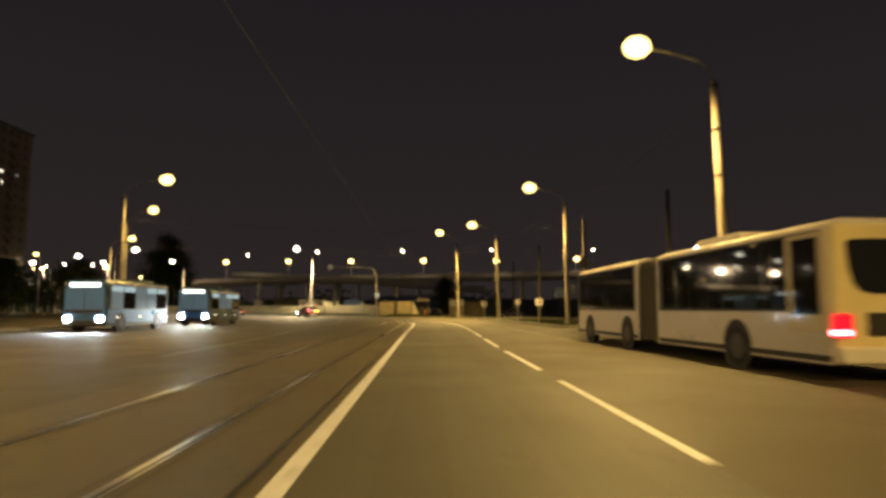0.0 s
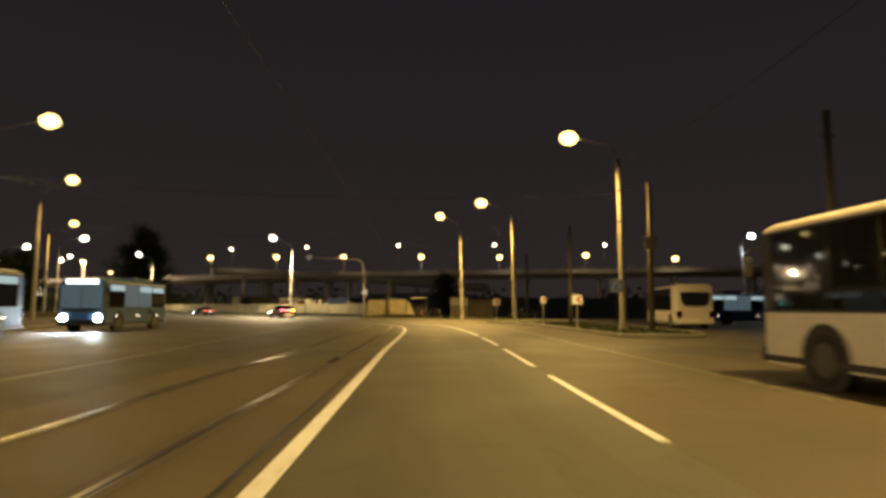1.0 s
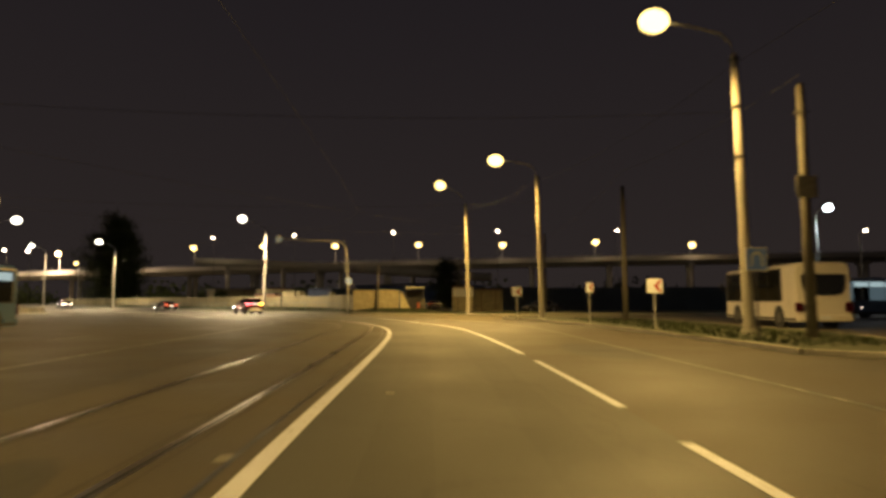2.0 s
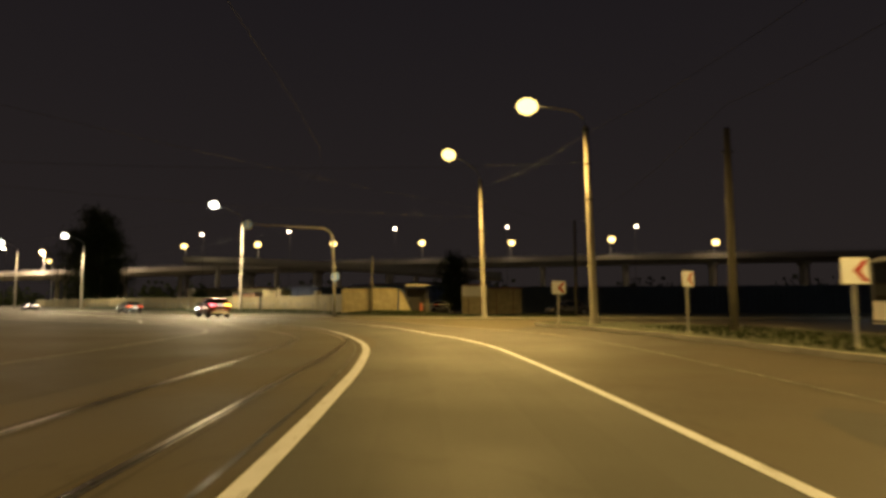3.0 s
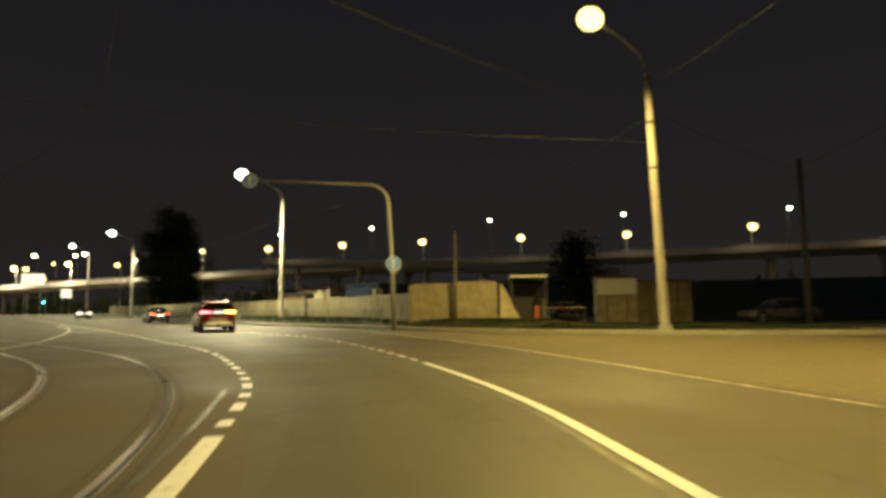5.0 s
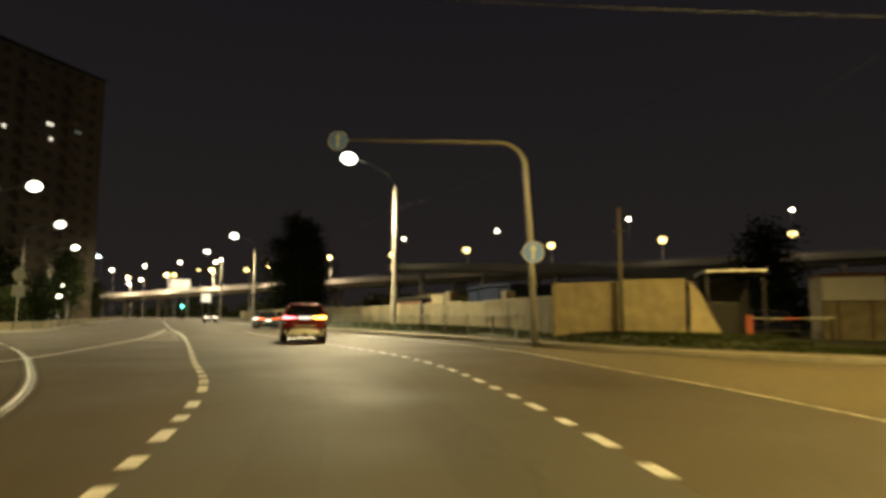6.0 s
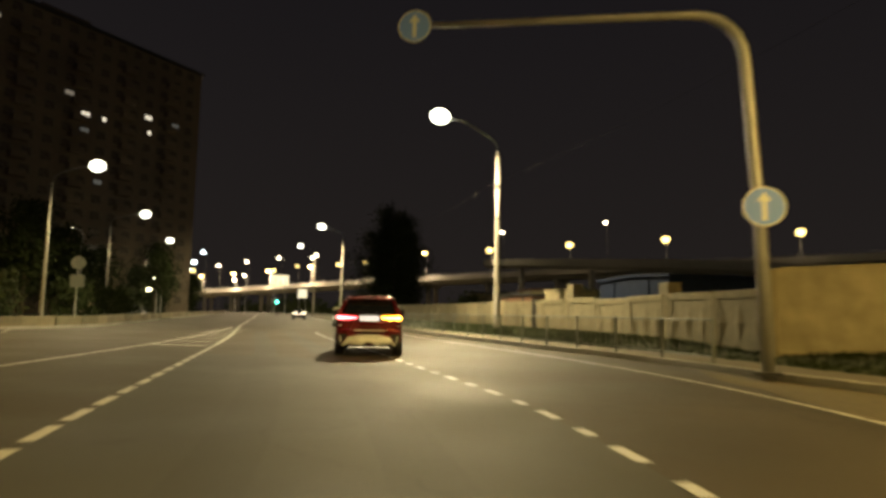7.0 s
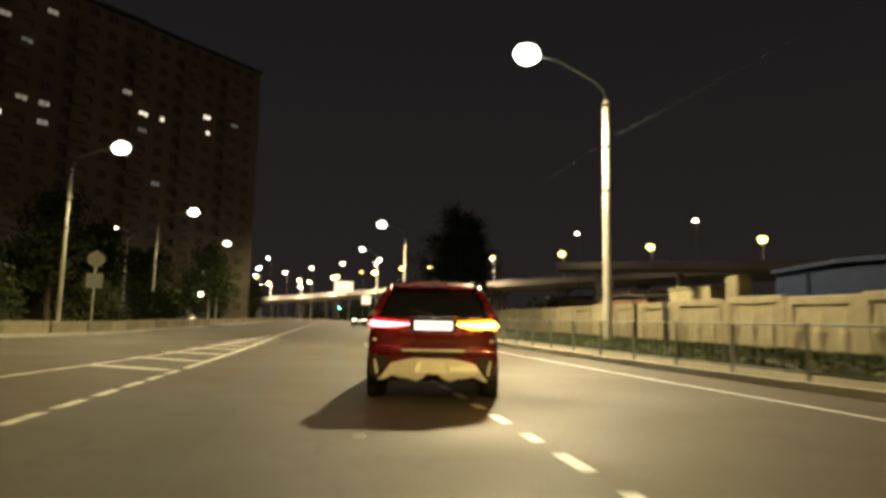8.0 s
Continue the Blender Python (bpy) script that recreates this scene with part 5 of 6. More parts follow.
def suv(label, x, y, rz):
    ob = thing("suv", label, "car", x, y, 0, rz)
    paint, L, belt, top, lo = M["suvred"], 4.4, 1.13, 1.66, 0.30
    rings = []
    for yy, w, z0, z1 in ((-0.015, 0.66, 0.56, 1.00), (0.0, 0.775, 0.46, 1.07), (0.05, 0.855, 0.40, 1.115), (0.16, 0.90, 0.35, 1.135), (0.45, 0.928, 0.31, 1.14), (0.9, 0.93, 0.28, 1.13), (1.5, 0.915, 0.26, 1.11),
                          (2.3, 0.915, 0.26, 1.08), (3.1, 0.925, 0.28, 1.04), (3.6, 0.925, 0.29, 1.0), (4.0, 0.87, 0.32, 0.94), (4.28, 0.79, 0.38, 0.84), (4.4, 0.62, 0.48, 0.72)):
        h = z1 - z0
        half = [(0.0, z0), (0.5 * w, z0), (0.82 * w, z0 + 0.01), (0.93 * w, z0 + 0.06 * h), (0.975 * w, z0 + 0.2 * h), (0.995 * w, z0 + 0.36 * h), (w, z0 + 0.52 * h), (0.99 * w, z0 + 0.66 * h),
                (0.965 * w, z0 + 0.80 * h), (0.93 * w, z0 + 0.91 * h), (0.86 * w, z0 + 0.98 * h), (0.6 * w, z1), (0.3 * w, z1 + 0.01)]
        rings.append([(u, yy, v) for u, v in half] + [(-u, yy, v) for u, v in half[::-1] if u > 0])
    part("body", loft(rings), paint, ob, smooth=True)
    part("cabin_glass", loft([round_rect(hw, y0, y1, z, 0.2, 6) for hw, y0, y1, z in ((0.80, 0.08, 3.2, belt - 0.05), (0.775, 0.15, 3.05, belt + 0.08), (0.735, 0.23, 2.9, belt + 0.19), (0.685, 0.34, 2.66, belt + 0.32), (0.61, 0.49, 2.34, top - 0.07))]),
         M["glass"], ob, "dark tinted glass", smooth=True)
    part("roof", loft([round_rect(0.635, 0.42, 2.42, top - 0.11, 0.2, 6), round_rect(0.63, 0.40, 2.40, top - 0.06, 0.2, 6), round_rect(0.585, 0.44, 2.32, top - 0.02, 0.2, 6), round_rect(0.40, 0.6, 2.1, top + 0.005, 0.2, 6)]), paint, ob, smooth=True)
    part("spoiler", loft([[(-0.50, 0.26, top - 0.10), (0.50, 0.26, top - 0.10), (0.52, 0.26, top - 0.075), (-0.52, 0.26, top - 0.075)], [(-0.58, 0.40, top - 0.09), (0.58, 0.40, top - 0.09), (0.58, 0.40, top - 0.045), (-0.58, 0.40, top - 0.045)],
                          [(-0.60, 0.56, top - 0.07), (0.60, 0.56, top - 0.07), (0.56, 0.56, top - 0.015), (-0.56, 0.56, top - 0.015)]]), paint, ob, smooth=False)
    part("brake_light", boxed((0, 0.253, top - 0.088), (0.34, 0.02, 0.02), 0.005), M["redlens"], ob, "unlit high brake light")
    part("rear_wiper", tubed([(0.0, 0.09, belt + 0.05), (-0.34, 0.17, belt + 0.11)], 0.011, 5), M["plastic"], ob)
    part("antenna", tubed([(0, 0.80, top), (0, 0.70, top + 0.075)], [0.035, 0.008], 8), M["plastic"], ob)
    z = belt - 0.085
    for s in (-1, 1):
        part("pillar", tubed([(s * 0.845, 0.10, belt - 0.05), (s * 0.80, 0.17, belt + 0.08), (s * 0.745, 0.26, belt + 0.20), (s * 0.69, 0.37, belt + 0.33), (s * 0.61, 0.52, top - 0.07)], [0.075, 0.062, 0.055, 0.05, 0.045], 10), paint, ob, smooth=True)
        part("pillar", tubed([(s * 0.795, 1.65, belt - 0.04), (s * 0.745, 1.65, belt + 0.19), (s * 0.63, 1.6, top - 0.07)], 0.04, 8), M["plastic"], ob)
        part("pillar", tubed([(s * 0.795, 3.1, belt - 0.08), (s * 0.69, 2.63, belt + 0.32), (s * 0.61, 2.32, top - 0.07)], 0.045, 8), paint, ob)
        part("window_trim", tubed([(s * 0.815, 0.3, belt + 0.035), (s * 0.825, 1.5, belt + 0.005), (s * 0.815, 2.9, belt - 0.05)], 0.012, 6), M["chrome"], ob)
        part("roof_rail", tubed([(s * 0.565, 0.66, top - 0.05), (s * 0.565, 0.74, top + 0.02), (s * 0.56, 1.4, top + 0.035), (s * 0.55, 2.05, top + 0.02), (s * 0.545, 2.15, top - 0.05)], 0.017, 8), M["chrome"], ob, smooth=True)
        part("mirror", loft([round_rect(hw, -0.07, 0.09, zz, 0.045) for hw, zz in ((0.07, belt - 0.01), (0.11, belt + 0.03), (0.11, belt + 0.12), (0.08, belt + 0.155))]), M["plastic"], ob, smooth=True).matrix_basis = Matrix.Translation((s * 1.0, 2.62, 0))
        part("mirror_arm", tubed([(s * 0.85, 2.65, belt + 0.0), (s * 0.96, 2.63, belt + 0.03)], 0.025, 6), M["plastic"], ob)
        for yy in (0.82, 3.48):
            wheel(ob, s * 0.80, yy, 0.36, 0.235)
            part("wheel_arch", tubed([(s * 0.80, yy, 0.38), (s * 0.934, yy, 0.38)], 0.43, 24), M["plastic"], ob)
        part("door_handle", boxed((s * 0.928, 1.35, belt - 0.16), (0.03, 0.2, 0.03), 0.008), M["chrome"], ob)
        part("side_cladding", boxed((s * 0.905, 2.15, lo + 0.06), (0.06, 1.9, 0.18), 0.02), M["plastic"], ob)
        part("headlight", boxed((s * 0.66, L - 0.1, belt - 0.40), (0.34, 0.14, 0.11), 0.03), M["headlight"], ob)
        if s > 0:
            lens = part("turn_signal", tail_lamp(s, z, 0.03, 0.006), M["amberlens"], ob, "lit amber turn signal")
            part("bulb_strip", tail_lamp(s, z, -0.004, -0.006), M["amber"], lens, "blindingly bright amber core")
        else:
            lens = part("tail_light", tail_lamp(s, z, 0.028, 0.006), M["taillens"], ob, "glowing red tail light")
            part("bulb_strip", tail_lamp(s, z, -0.008, -0.008), M["tail"], lens, "bright pinkish core")
        part("corner_reflector", boxed((s * 0.80, -0.004, lo + 0.53), (0.055, 0.03, 0.035), 0.012), M["signwhite"], ob, "small pale reflector")
        part("bumper_corner", loft([[(s * 0.56, -0.052, lo + 0.30), (s * 0.83, -0.02, lo + 0.31), (s * 0.83, 0.1, lo + 0.31), (s * 0.56, 0.1, lo + 0.30)],
                                    [(s * 0.66, -0.062, lo + 0.16), (s * 0.84, -0.025, lo + 0.17), (s * 0.84, 0.1, lo + 0.17), (s * 0.66, 0.1, lo + 0.16)],
                                    [(s * 0.74, -0.05, lo + 0.02), (s * 0.82, -0.02, lo + 0.03), (s * 0.82, 0.1, lo + 0.03), (s * 0.74, 0.1, lo + 0.02)]]), M["plastic"], ob, "black bumper corner")
        part("rear_reflector", loft([[(s * 0.735, -0.066, lo + 0.075), (s * 0.765, -0.058, lo + 0.075), (s * 0.765, 0.03, lo + 0.075), (s * 0.735, 0.03, lo + 0.075)],
                                     [(s * 0.740, -0.072, lo + 0.16), (s * 0.785, -0.062, lo + 0.16), (s * 0.785, 0.03, lo + 0.16), (s * 0.740, 0.03, lo + 0.16)],
                                     [(s * 0.775, -0.058, lo + 0.265), (s * 0.795, -0.052, lo + 0.265), (s * 0.795, 0.03, lo + 0.265), (s * 0.775, 0.03, lo + 0.265)]]), M["signwhite"], ob, "pale upright reflector")
    # bumper, tailgate and plate
    rear_band(ob, "bumper", [(0.80, 0.03, lo + 0.01), (0.855, -0.02, lo + 0.08), (0.885, -0.035, lo + 0.20), (0.888, -0.03, lo + 0.33)], paint)
    rear_band(ob, "bumper_shelf", [(0.886, -0.03, lo + 0.33), (0.892, -0.058, lo + 0.365), (0.888, -0.060, lo + 0.40), (0.878, -0.035, lo + 0.44), (0.855, 0.01, lo + 0.47)], paint)
    rear_band(ob, "air_slot", [(0.50, -0.042, lo + 0.312), (0.52, -0.058, lo + 0.320), (0.52, -0.058, lo + 0.345), (0.50, -0.042, lo + 0.352)], M["plastic"], "black slot over the skid plate")
    rear_band(ob, "trim_strip", [(0.63, -0.050, lo + 0.372), (0.65, -0.068, lo + 0.380), (0.65, -0.068, lo + 0.408), (0.63, -0.050, lo + 0.416)], M["silver"], "bright trim strip")
    rear_band(ob, "tailgate_gap", [(0.60, -0.008, lo + 0.49), (0.61, -0.016, lo + 0.495), (0.61, -0.016, lo + 0.515), (0.60, -0.008, lo + 0.52)], M["plastic"], "dark gap under the tailgate")
    rear_band(ob, "tailgate_swell", [(0.62, 0.0, lo + 0.53), (0.68, -0.022, lo + 0.57), (0.69, -0.036, lo + 0.615), (0.66, -0.026, lo + 0.65), (0.60, 0.0, lo + 0.68)], paint)
    rear_band(ob, "plate_bar", [(0.33, -0.012, belt + 0.005), (0.34, -0.036, belt + 0.012), (0.34, -0.036, belt + 0.03), (0.33, -0.012, belt + 0.036)], M["chrome"], "chrome bar over the plate")
    cols, rows = 40, 12
    bm = bmesh.new()
    grid = []
    for j in range(rows + 1):
        v = j / rows
        row = []
        for i in range(cols + 1):
            u = 2 * i / cols - 1
            hw = 0.75 - 0.22 * v ** 0.8
            edge = 0.026 * math.cos(u * 9.4) - 0.012 * math.cos(u * 21) + (0.04 if abs(u) < 0.12 else 0.0)
            zz = lo + 0.015 + edge * max(0.0, 1 - 2.2 * v) ** 2 + 0.28 * v
            dent = 0.012 if abs(u) < 0.34 and 0.35 < v < 0.8 else 0.0
            row.append(bm.verts.new((u * hw, -0.045 - 0.055 * math.sin(math.pi * min(1, 0.25 + 0.75 * v)) + dent + 0.05 * u * u, zz)))
        grid.append(row)
    for r0, r1 in zip(grid, grid[1:]):
        for i in range(cols):
            bm.faces.new((r0[i], r0[i + 1], r1[i + 1], r1[i]))
    plate = part("skid_plate", bm, M["silver"], ob, "silver skid plate with a scalloped lower edge", smooth=True)
    plate.modifiers.new("thickness", "SOLIDIFY").thickness = 0.025
    part("plate_recess", boxed((0, -0.012, belt - 0.10), (0.66, 0.03, 0.19), 0.02), M["plastic"], ob)
    pl = part("number_plate", boxed((0, -0.032, belt - 0.10), (0.52, 0.02, 0.125), 0.006), M["plate"], ob, "white number plate that glows by itself")
    for q in range(8):
        part("plate_mark", boxed((-0.2 + 0.057 * q, -0.0435, belt - 0.10), (0.022, 0.003, 0.055)), M["platebar"], pl)
    part("badge", tubed([(0, 0.03, belt - 0.0), (0, -0.03, belt - 0.005)], 0.028, 14), M["chrome"], ob)
    part("underbody", boxed((0, 2.2, lo + 0.02), (1.5, 3.9, 0.12), 0.03), M["plastic"], ob)
    part("rear_axle", tubed([(-0.7, 0.82, 0.33), (0.7, 0.82, 0.33)], 0.045, 8), M["darksteel"], ob)
    beams(ob, (-0.66, 0.66), L + 0.12, 0.72, 260)
    return ob


def sedan(label, paint, x, y, rz, tail, lit=False):
    ob = thing("sedan", label, "car", x, y, 0, rz)
    lo, belt, L, top, rear = 0.22, 0.92, 4.4, 1.43, 0.75
    st = [(0.0, 0.70, lo + 0.22, belt - 0.10), (0.05, 0.84, lo + 0.08, belt - 0.02), (0.22, 0.895, lo + 0.02, belt), (0.9, 0.915, lo - 0.02, belt + 0.01), (2.2, 0.915, lo - 0.04, belt - 0.03),
          (3.2, 0.91, lo - 0.02, belt - 0.09), (3.9, 0.88, lo, belt - 0.17), (4.28, 0.78, lo + 0.08, belt - 0.30), (L, 0.6, lo + 0.18, belt - 0.42)]
    part("body", loft([ring_section(w, z0, z1, yy) for yy, w, z0, z1 in st]), paint, ob, smooth=True)
    levels = [(0.80, rear, 3.2, belt - 0.05), (0.73, rear + 0.14, 2.93, belt + 0.16), (0.65, rear + 0.32, 2.6, belt + 0.34), (0.575, rear + 0.5, 2.3, top - 0.06)]
    part("cabin_glass", loft([round_rect(hw, y0, y1, z) for hw, y0, y1, z in levels]), M["glass"], ob, "dark tinted glass", smooth=True)
    part("roof", loft([round_rect(0.60, rear + 0.40, 2.36, top - 0.10, 0.2), round_rect(0.59, rear + 0.42, 2.34, top - 0.04, 0.2), round_rect(0.49, rear + 0.52, 2.2, top, 0.2)]), paint, ob, smooth=True)
    z = belt - 0.085
    for s in (-1, 1):
        part("pillar", tubed([(s * 0.82, rear + 0.06, belt - 0.04), (s * 0.73, rear + 0.2, belt + 0.16), (s * 0.64, rear + 0.36, belt + 0.34), (s * 0.575, rear + 0.5, top - 0.07)], [0.085, 0.075, 0.065, 0.05], 8), paint, ob, smooth=True)
        part("pillar", tubed([(s * 0.80, 1.65, belt - 0.04), (s * 0.73, 1.65, belt + 0.16), (s * 0.60, 1.6, top - 0.07)], 0.045, 8), M["plastic"], ob)
        part("pillar", tubed([(s * 0.80, 3.1, belt - 0.06), (s * 0.65, 2.6, belt + 0.34), (s * 0.57, 2.3, top - 0.06)], 0.045, 8), paint, ob)
        part("mirror", loft([round_rect(0.1, -0.07, 0.07, zz, 0.05) for zz in (belt + 0.02, belt + 0.16)]), paint, ob).matrix_basis = Matrix.Translation((s * 0.99, 2.65, 0))
        part("mirror_arm", tubed([(s * 0.85, 2.68, belt + 0.03), (s * 0.96, 2.66, belt + 0.06)], 0.025, 6), M["plastic"], ob)
        for yy in (0.82, 3.48):
            wheel(ob, s * 0.80, yy, 0.334, 0.235)
            part("wheel_arch", tubed([(s * 0.80, yy, 0.37), (s * 0.918, yy, 0.37)], 0.39, 20), M["plastic"], ob)
        part("tail_light", tail_lamp(s, z, 0.012, 0.0), tail, ob)
        part("headlight", boxed((s * 0.66, L - 0.1, belt - 0.42), (0.34, 0.14, 0.13), 0.03), M["headlight"] if lit else M["glass"], ob)
        part("door_handle", boxed((s * 0.925, 1.35, belt - 0.14), (0.03, 0.2, 0.03), 0.008), M["chrome"], ob)
        part("side_cladding", boxed((s * 0.90, 2.15, lo + 0.06), (0.06, 1.9, 0.18), 0.02), M["plastic"], ob)
    rear_band(ob, "bumper", [(0.82, 0.02, lo), (0.86, -0.03, lo + 0.10), (0.875, -0.045, lo + 0.24), (0.84, 0.01, lo + 0.36)], paint)
    pl = part("number_plate", boxed((0, -0.03, belt - 0.22), (0.52, 0.02, 0.112), 0.006), M["plate"] if lit else M["signwhite"], ob, "white number plate")
    part("exhaust", tubed([(0.5, -0.06, lo + 0.03), (0.5, 0.2, lo + 0.03)], 0.03, 12), M["chrome"], ob)
    part("underbody", boxed((0, 2.2, lo + 0.02), (1.5, 3.9, 0.12), 0.03), M["plastic"], ob)
    if lit:
        beams(ob, (-0.66, 0.66), L + 0.12, 0.55, 300)
    return ob


suv("metallic dark red sport utility car, tail light and amber signal lit", -17.5, 94.85, 35)
sedan("black sedan driving ahead with cool headlights on", M["carblack"], -35.5, 118.0, 43, M["taildim"], True)
sedan("dark sedan driving ahead, its lights washed out pale", M["carblack"], -67.5, 149.0, 44, M["paletail"], True)
sedan("dark parked sedan facing the closed barrier", M["carblack"], 1.35, 106.6, 178, M["glass"])
sedan("grey parked sedan in the yard", M["cargrey"], 16.0, 103.0, 95, M["glass"])


def bus(label, x, y, rz, L, paint, H=3.0, joint=None, lit=False, heads=False, tail=False, rearpaint=None, axles=(0.2, 0.8), group="", roofunit=True, blank=0.0, grille=True):
    ob = thing("bus", label, "bus", x, y, 0, rz, group)
    W, z0 = 1.25, 0.32
    pieces = [(0.0, L)] if not joint else [(0.0, joint - 0.75), (joint + 0.75, L)]

    def section(w, top, yy, zb=z0):
        return [(-w, yy, zb), (w, yy, zb), (w, yy, zb + 0.5), (w, yy, top - 0.32), (w - 0.08, yy, top - 0.1), (w - 0.3, yy, top), (-w + 0.3, yy, top), (-w + 0.08, yy, top - 0.1), (-w, yy, top - 0.32), (-w, yy, zb + 0.5)]

    for a, b in pieces:
        ends = [(a, 0.0 if a else 0.06), (a + 0.12, 0.0), (b - 0.15, 0.0), (b, 0.0 if b < L else 0.09)]
        part("body", loft([section(W - d, H - d, yy, z0 + d) for yy, d in ends]), paint, ob)
        start = a + 0.4 + (blank if a == 0 else 0.0)
        n = max(2, round((b - 0.4 - start) / 1.55))
        step = (b - 0.4 - start) / n
        for s in (-1, 1):
            for k in range(n):
                c = start + step * (k + 0.5)
                w = part("window", boxed((s * (W + 0.004), c, (H + 1.06) / 2), (0.03, step - 0.06, H - 1.58), 0.01), M["cabindim"] if lit and k % 3 else M["busglass"], ob)
                if lit and k % 4 != 2:
                    part("upper_pane", boxed((s * (W + 0.016), c, H - 0.48), (0.012, step - 0.12, 0.34), 0.004), M["cabin"], w, "brightly lit upper pane")
            if lit:
                for k in range(3):
                    part("marker_lamp", boxed((s * (W + 0.012), a + 1.3 + (b - a - 2.6) * k / 2, 0.82), (0.03, 0.16, 0.07), 0.01), M["marker"], ob, "small lit side marker")
            part("roof_trim", boxed((s * (W - 0.03), (a + b) / 2, H - 0.2), (0.05, b - a - 0.3, 0.1), 0.02), M["buswhite"], ob)
            part("skirt_strip", boxed((s * (W + 0.002), (a + b) / 2, 0.42), (0.02, b - a - 0.2, 0.12), 0.005), M["plastic"], ob)
            part("window_band", boxed((s * (W - 0.006), (start + b) / 2 - 0.13, (H + 1.06) / 2), (0.02, b - start, H - 1.48), 0.004), M["plastic"], ob)
    if joint:
        rings = []
        for k in range(13):
            yy = joint - 0.76 + 1.52 * k / 12
            d = 0.03 if k % 2 else 0.09
            rings.append(section(W - d, H - d, yy, z0 + 0.06))
        part("bellows", loft(rings), M["bellows"], ob, "folded grey rubber bellows")
    for f in axles:
        for s in (-1, 1):
            wheel(ob, s * (W - 0.13), L * f, 0.48, 0.28, "darkrim")
            part("wheel_arch", tubed([(s * (W - 0.2), L * f, 0.5), (s * (W + 0.006), L * f, 0.5)], 0.6, 20), M["plastic"], ob)
    # front and rear
    part("windscreen", boxed((0, L + 0.0, 1.75), (2.2, 0.06, 1.45), 0.05), M["cabindim"] if lit and heads else M["busglass"], ob)
    part("dashboard", boxed((0, L + 0.022, 1.14), (2.1, 0.03, 0.22), 0.02), M["plastic"], ob)
    part("windscreen_bar", boxed((0, L + 0.022, 1.78), (0.05, 0.03, 1.36), 0.01), M["plastic"], ob)
    for u in (-0.62, 0.55):
        part("wiper", tubed([(u, L + 0.05, 1.06), (u + 0.28, L + 0.05, 1.72)], 0.014, 5), M["plastic"], ob)
    part("destination_display", boxed((0, L + 0.03, 2.66), (1.7, 0.04, 0.22), 0.01), M["display"] if heads else M["plastic"], ob)
    part("front_bumper", boxed((0, L - 0.02, 0.48), (2.44, 0.2, 0.34), 0.06), M["plastic"], ob)
    if rearpaint:
        part("rear_panel", boxed((0, 0.02, 1.62), (2.4, 0.1, 2.5), 0.04), rearpaint, ob)
    half = [(0.0, 1.60), (0.55, 1.60), (0.76, 1.66), (0.88, 1.80), (0.95, 2.05), (0.99, 2.52), (0.93, 2.58), (0.5, 2.60)]
    shape = half + [(-u, v) for u, v in half[:0:-1]]
    part("rear_window", loft([[(u, yy, v) for u, v in shape] for yy in (-0.055, 0.02)]), M["glass"], ob, "dark rear window with rounded lower corners")
    if rearpaint:
        for s in (-1, 1):
            q = part("side_panel", boxed((s * (W + 0.012), 0.66, 1.84), (0.036, 1.2, 1.85), 0.01), rearpaint, ob, "cream side panel round a tall window")
            part("window", boxed((s * (W + 0.03), 0.70, 1.94), (0.02, 0.78, 1.45), 0.008), M["busglass"], q)
    part("rear_bumper", boxed((0, -0.04, 0.5), (2.42, 0.16, 0.3), 0.05), paint, ob)
    if grille:
        part("engine_grille", boxed((0, -0.045, 1.05), (1.3, 0.03, 0.42), 0.01), M["plastic"], ob)
    part("number_plate", boxed((0, -0.13, 0.52), (0.52, 0.02, 0.11), 0.004), M["signwhite"], ob)
    for s in (-1, 1):
        part("headlight", tubed([(s * 0.92, L - 0.02, 0.72), (s * 0.92, L + 0.09, 0.72)], [0.19, 0.17], 16), M["headlight"] if heads else M["chrome"], ob, "round headlight")
        # lens made large so that its red surface stands in for the lamp's glow
        q = part("tail_light", boxed((s * 1.10, 0.0, 1.02), (0.33, 0.17, 0.44), 0.04), M["taillens"] if tail else M["redlens"], ob, "red lamp cluster round the corner")
        if tail:
            part("bulb", boxed((s * 1.13, -0.01, 0.90), (0.29, 0.18, 0.10), 0.03), M["tail"], q, "bright pinkish core")
        part("mirror", boxed((s * 1.42, L + 0.12, 2.15), (0.14, 0.12, 0.42), 0.04), M["plastic"], ob)
        part("mirror_arm", tubed([(s * 1.15, L - 0.05, 2.6), (s * 1.4, L + 0.14, 2.45)], 0.025, 6), M["plastic"], ob)
    if roofunit:
        part("roof_unit", boxed((0, L * 0.3, H + 0.1), (1.6, 2.2, 0.22), 0.07), paint, ob)
        part("roof_hatch", boxed((0, L * 0.75, H + 0.04), (0.9, 0.9, 0.1), 0.03), paint, ob)
    if heads:
        beams(ob, (-0.92, 0.92), L + 0.16, 0.72, 1300)
    return ob


bus("long articulated white bus with dark windows and a cream rear", 8.5, 11.8, 2.3, 16.2, M["buswhite"], 3.0, 8.4, tail=True, rearpaint=M["busyellow"], axles=(0.2, 0.63, 0.89))
bus("oncoming dark blue city bus with bright headlights and lit windows", -19.5, 44.4, 180, 8.2, M["busblue"], 2.95, lit=True, heads=True, group="oncoming buses")
bus("oncoming small blue bus with bright headlights and lit windows", -18.3, 56.8, 180, 7.6, M["busblue"], 2.85, lit=True, heads=True, group="oncoming buses")
bus("white parked bus seen from its rear in the yard", 18.95, 58.8, -8, 9.5, M["buswhite"], 3.15, group="buses parked in the yard", roofunit=False, blank=1.2, grille=False)
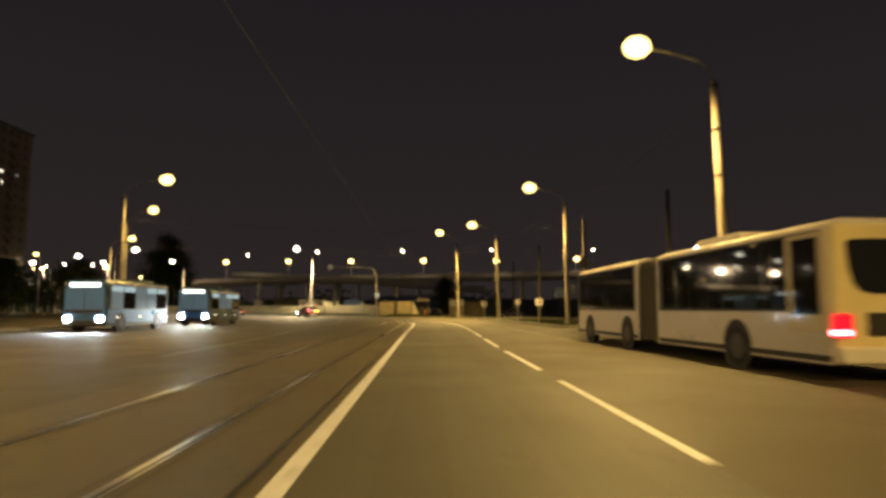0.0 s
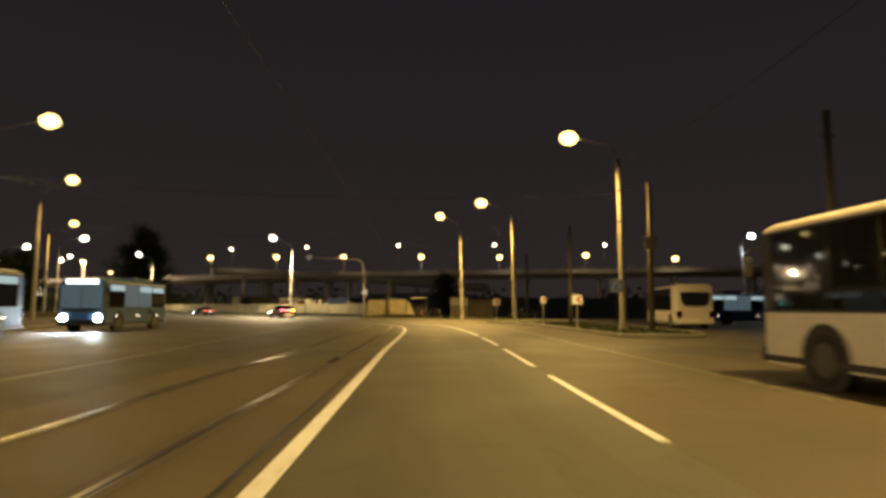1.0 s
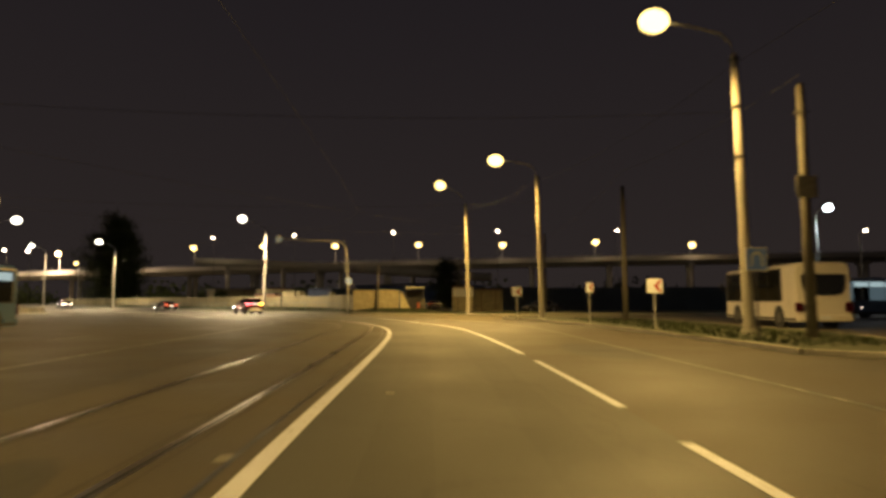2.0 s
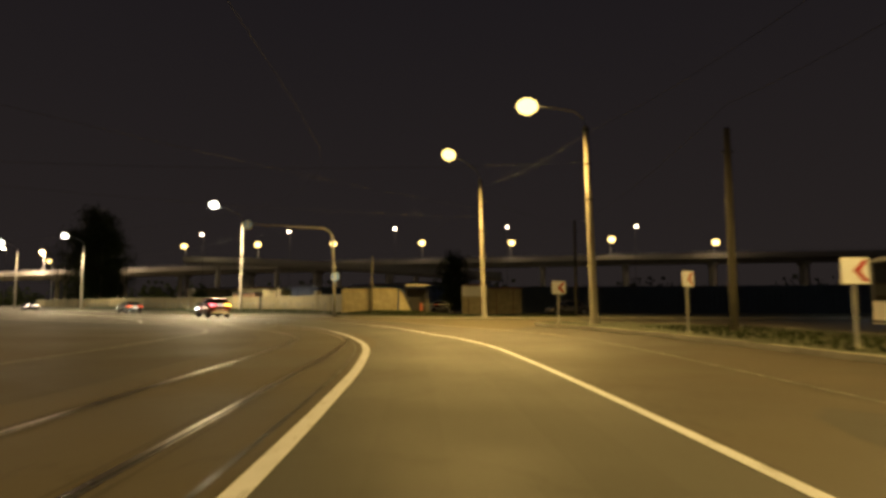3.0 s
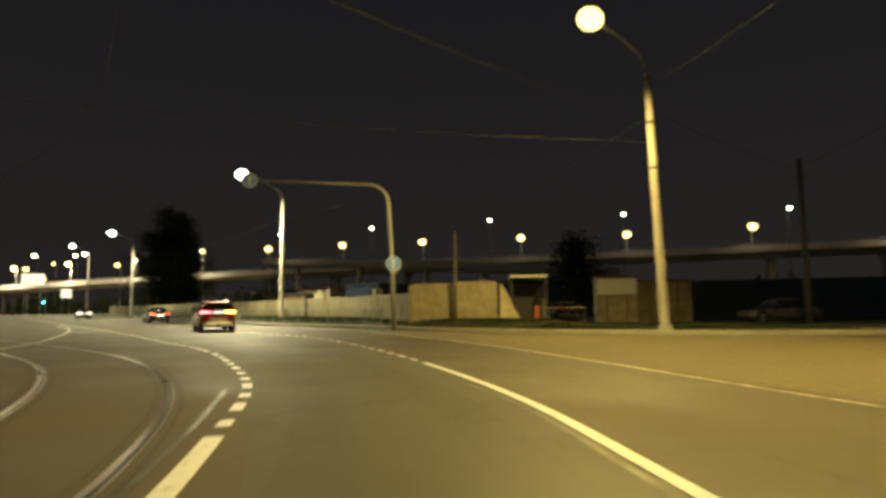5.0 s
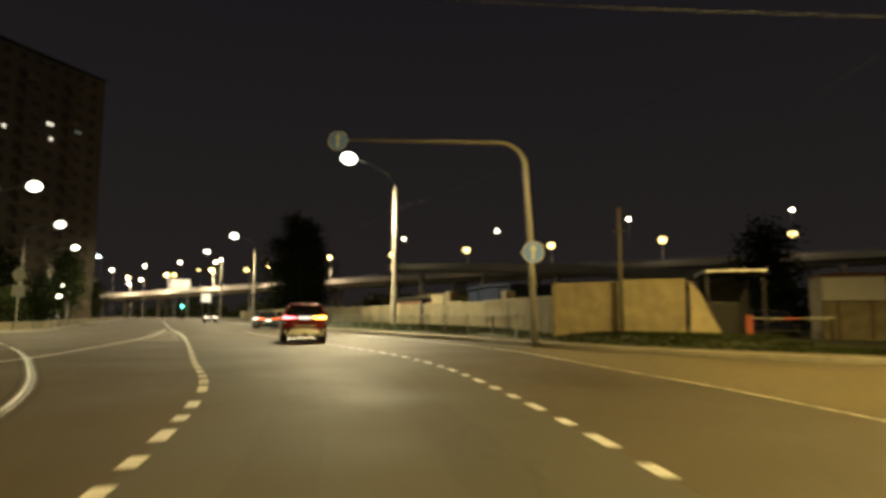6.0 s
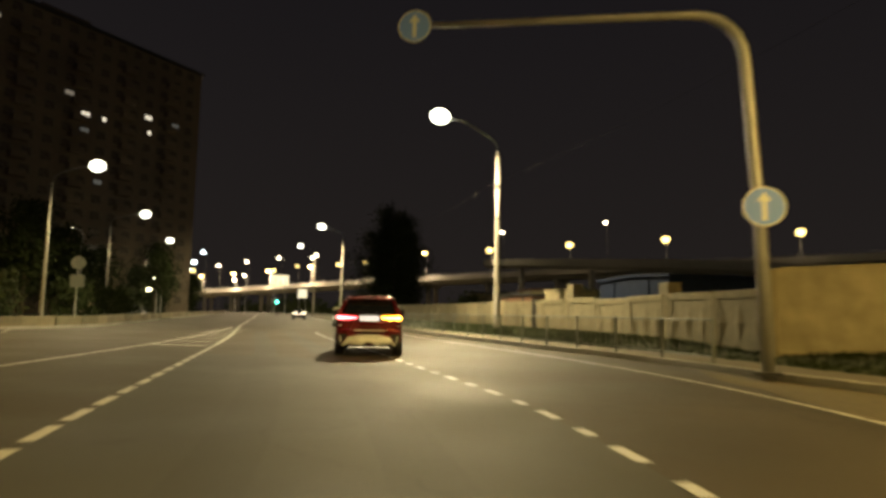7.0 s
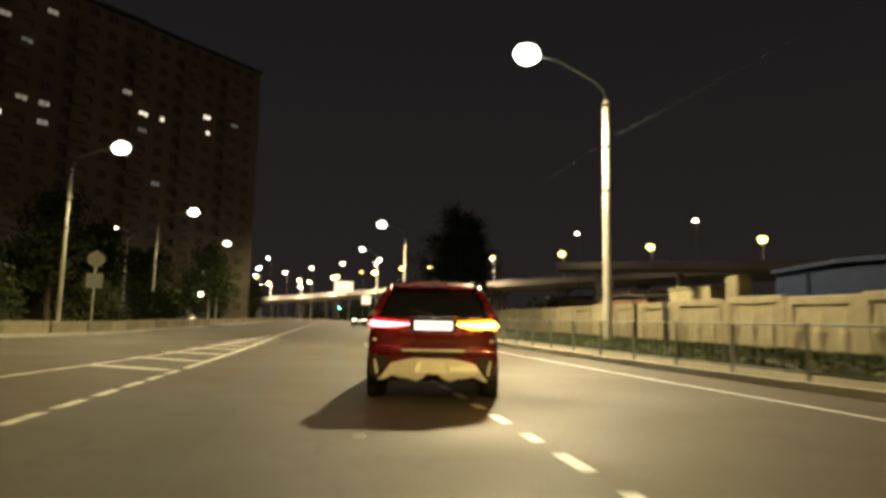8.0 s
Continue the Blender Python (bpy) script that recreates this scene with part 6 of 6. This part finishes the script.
bus("blue parked bus with lit windows in the yard", 25.2, 72.6, -72, 12.0, M["busblue"], 2.95, lit=True, group="buses parked in the yard")
bus("white parked bus in the dark yard", 38.0, 70.0, -75, 11.0, M["buswhite"], 2.95, group="buses parked in the yard")

sedan("pale parked car beyond the low parapet", M["cargrey"], -72.0, 126.0, 44, M["glass"])
sedan("dark parked car beyond the low parapet", M["carblack"], -77.5, 125.0, 46, M["glass"])
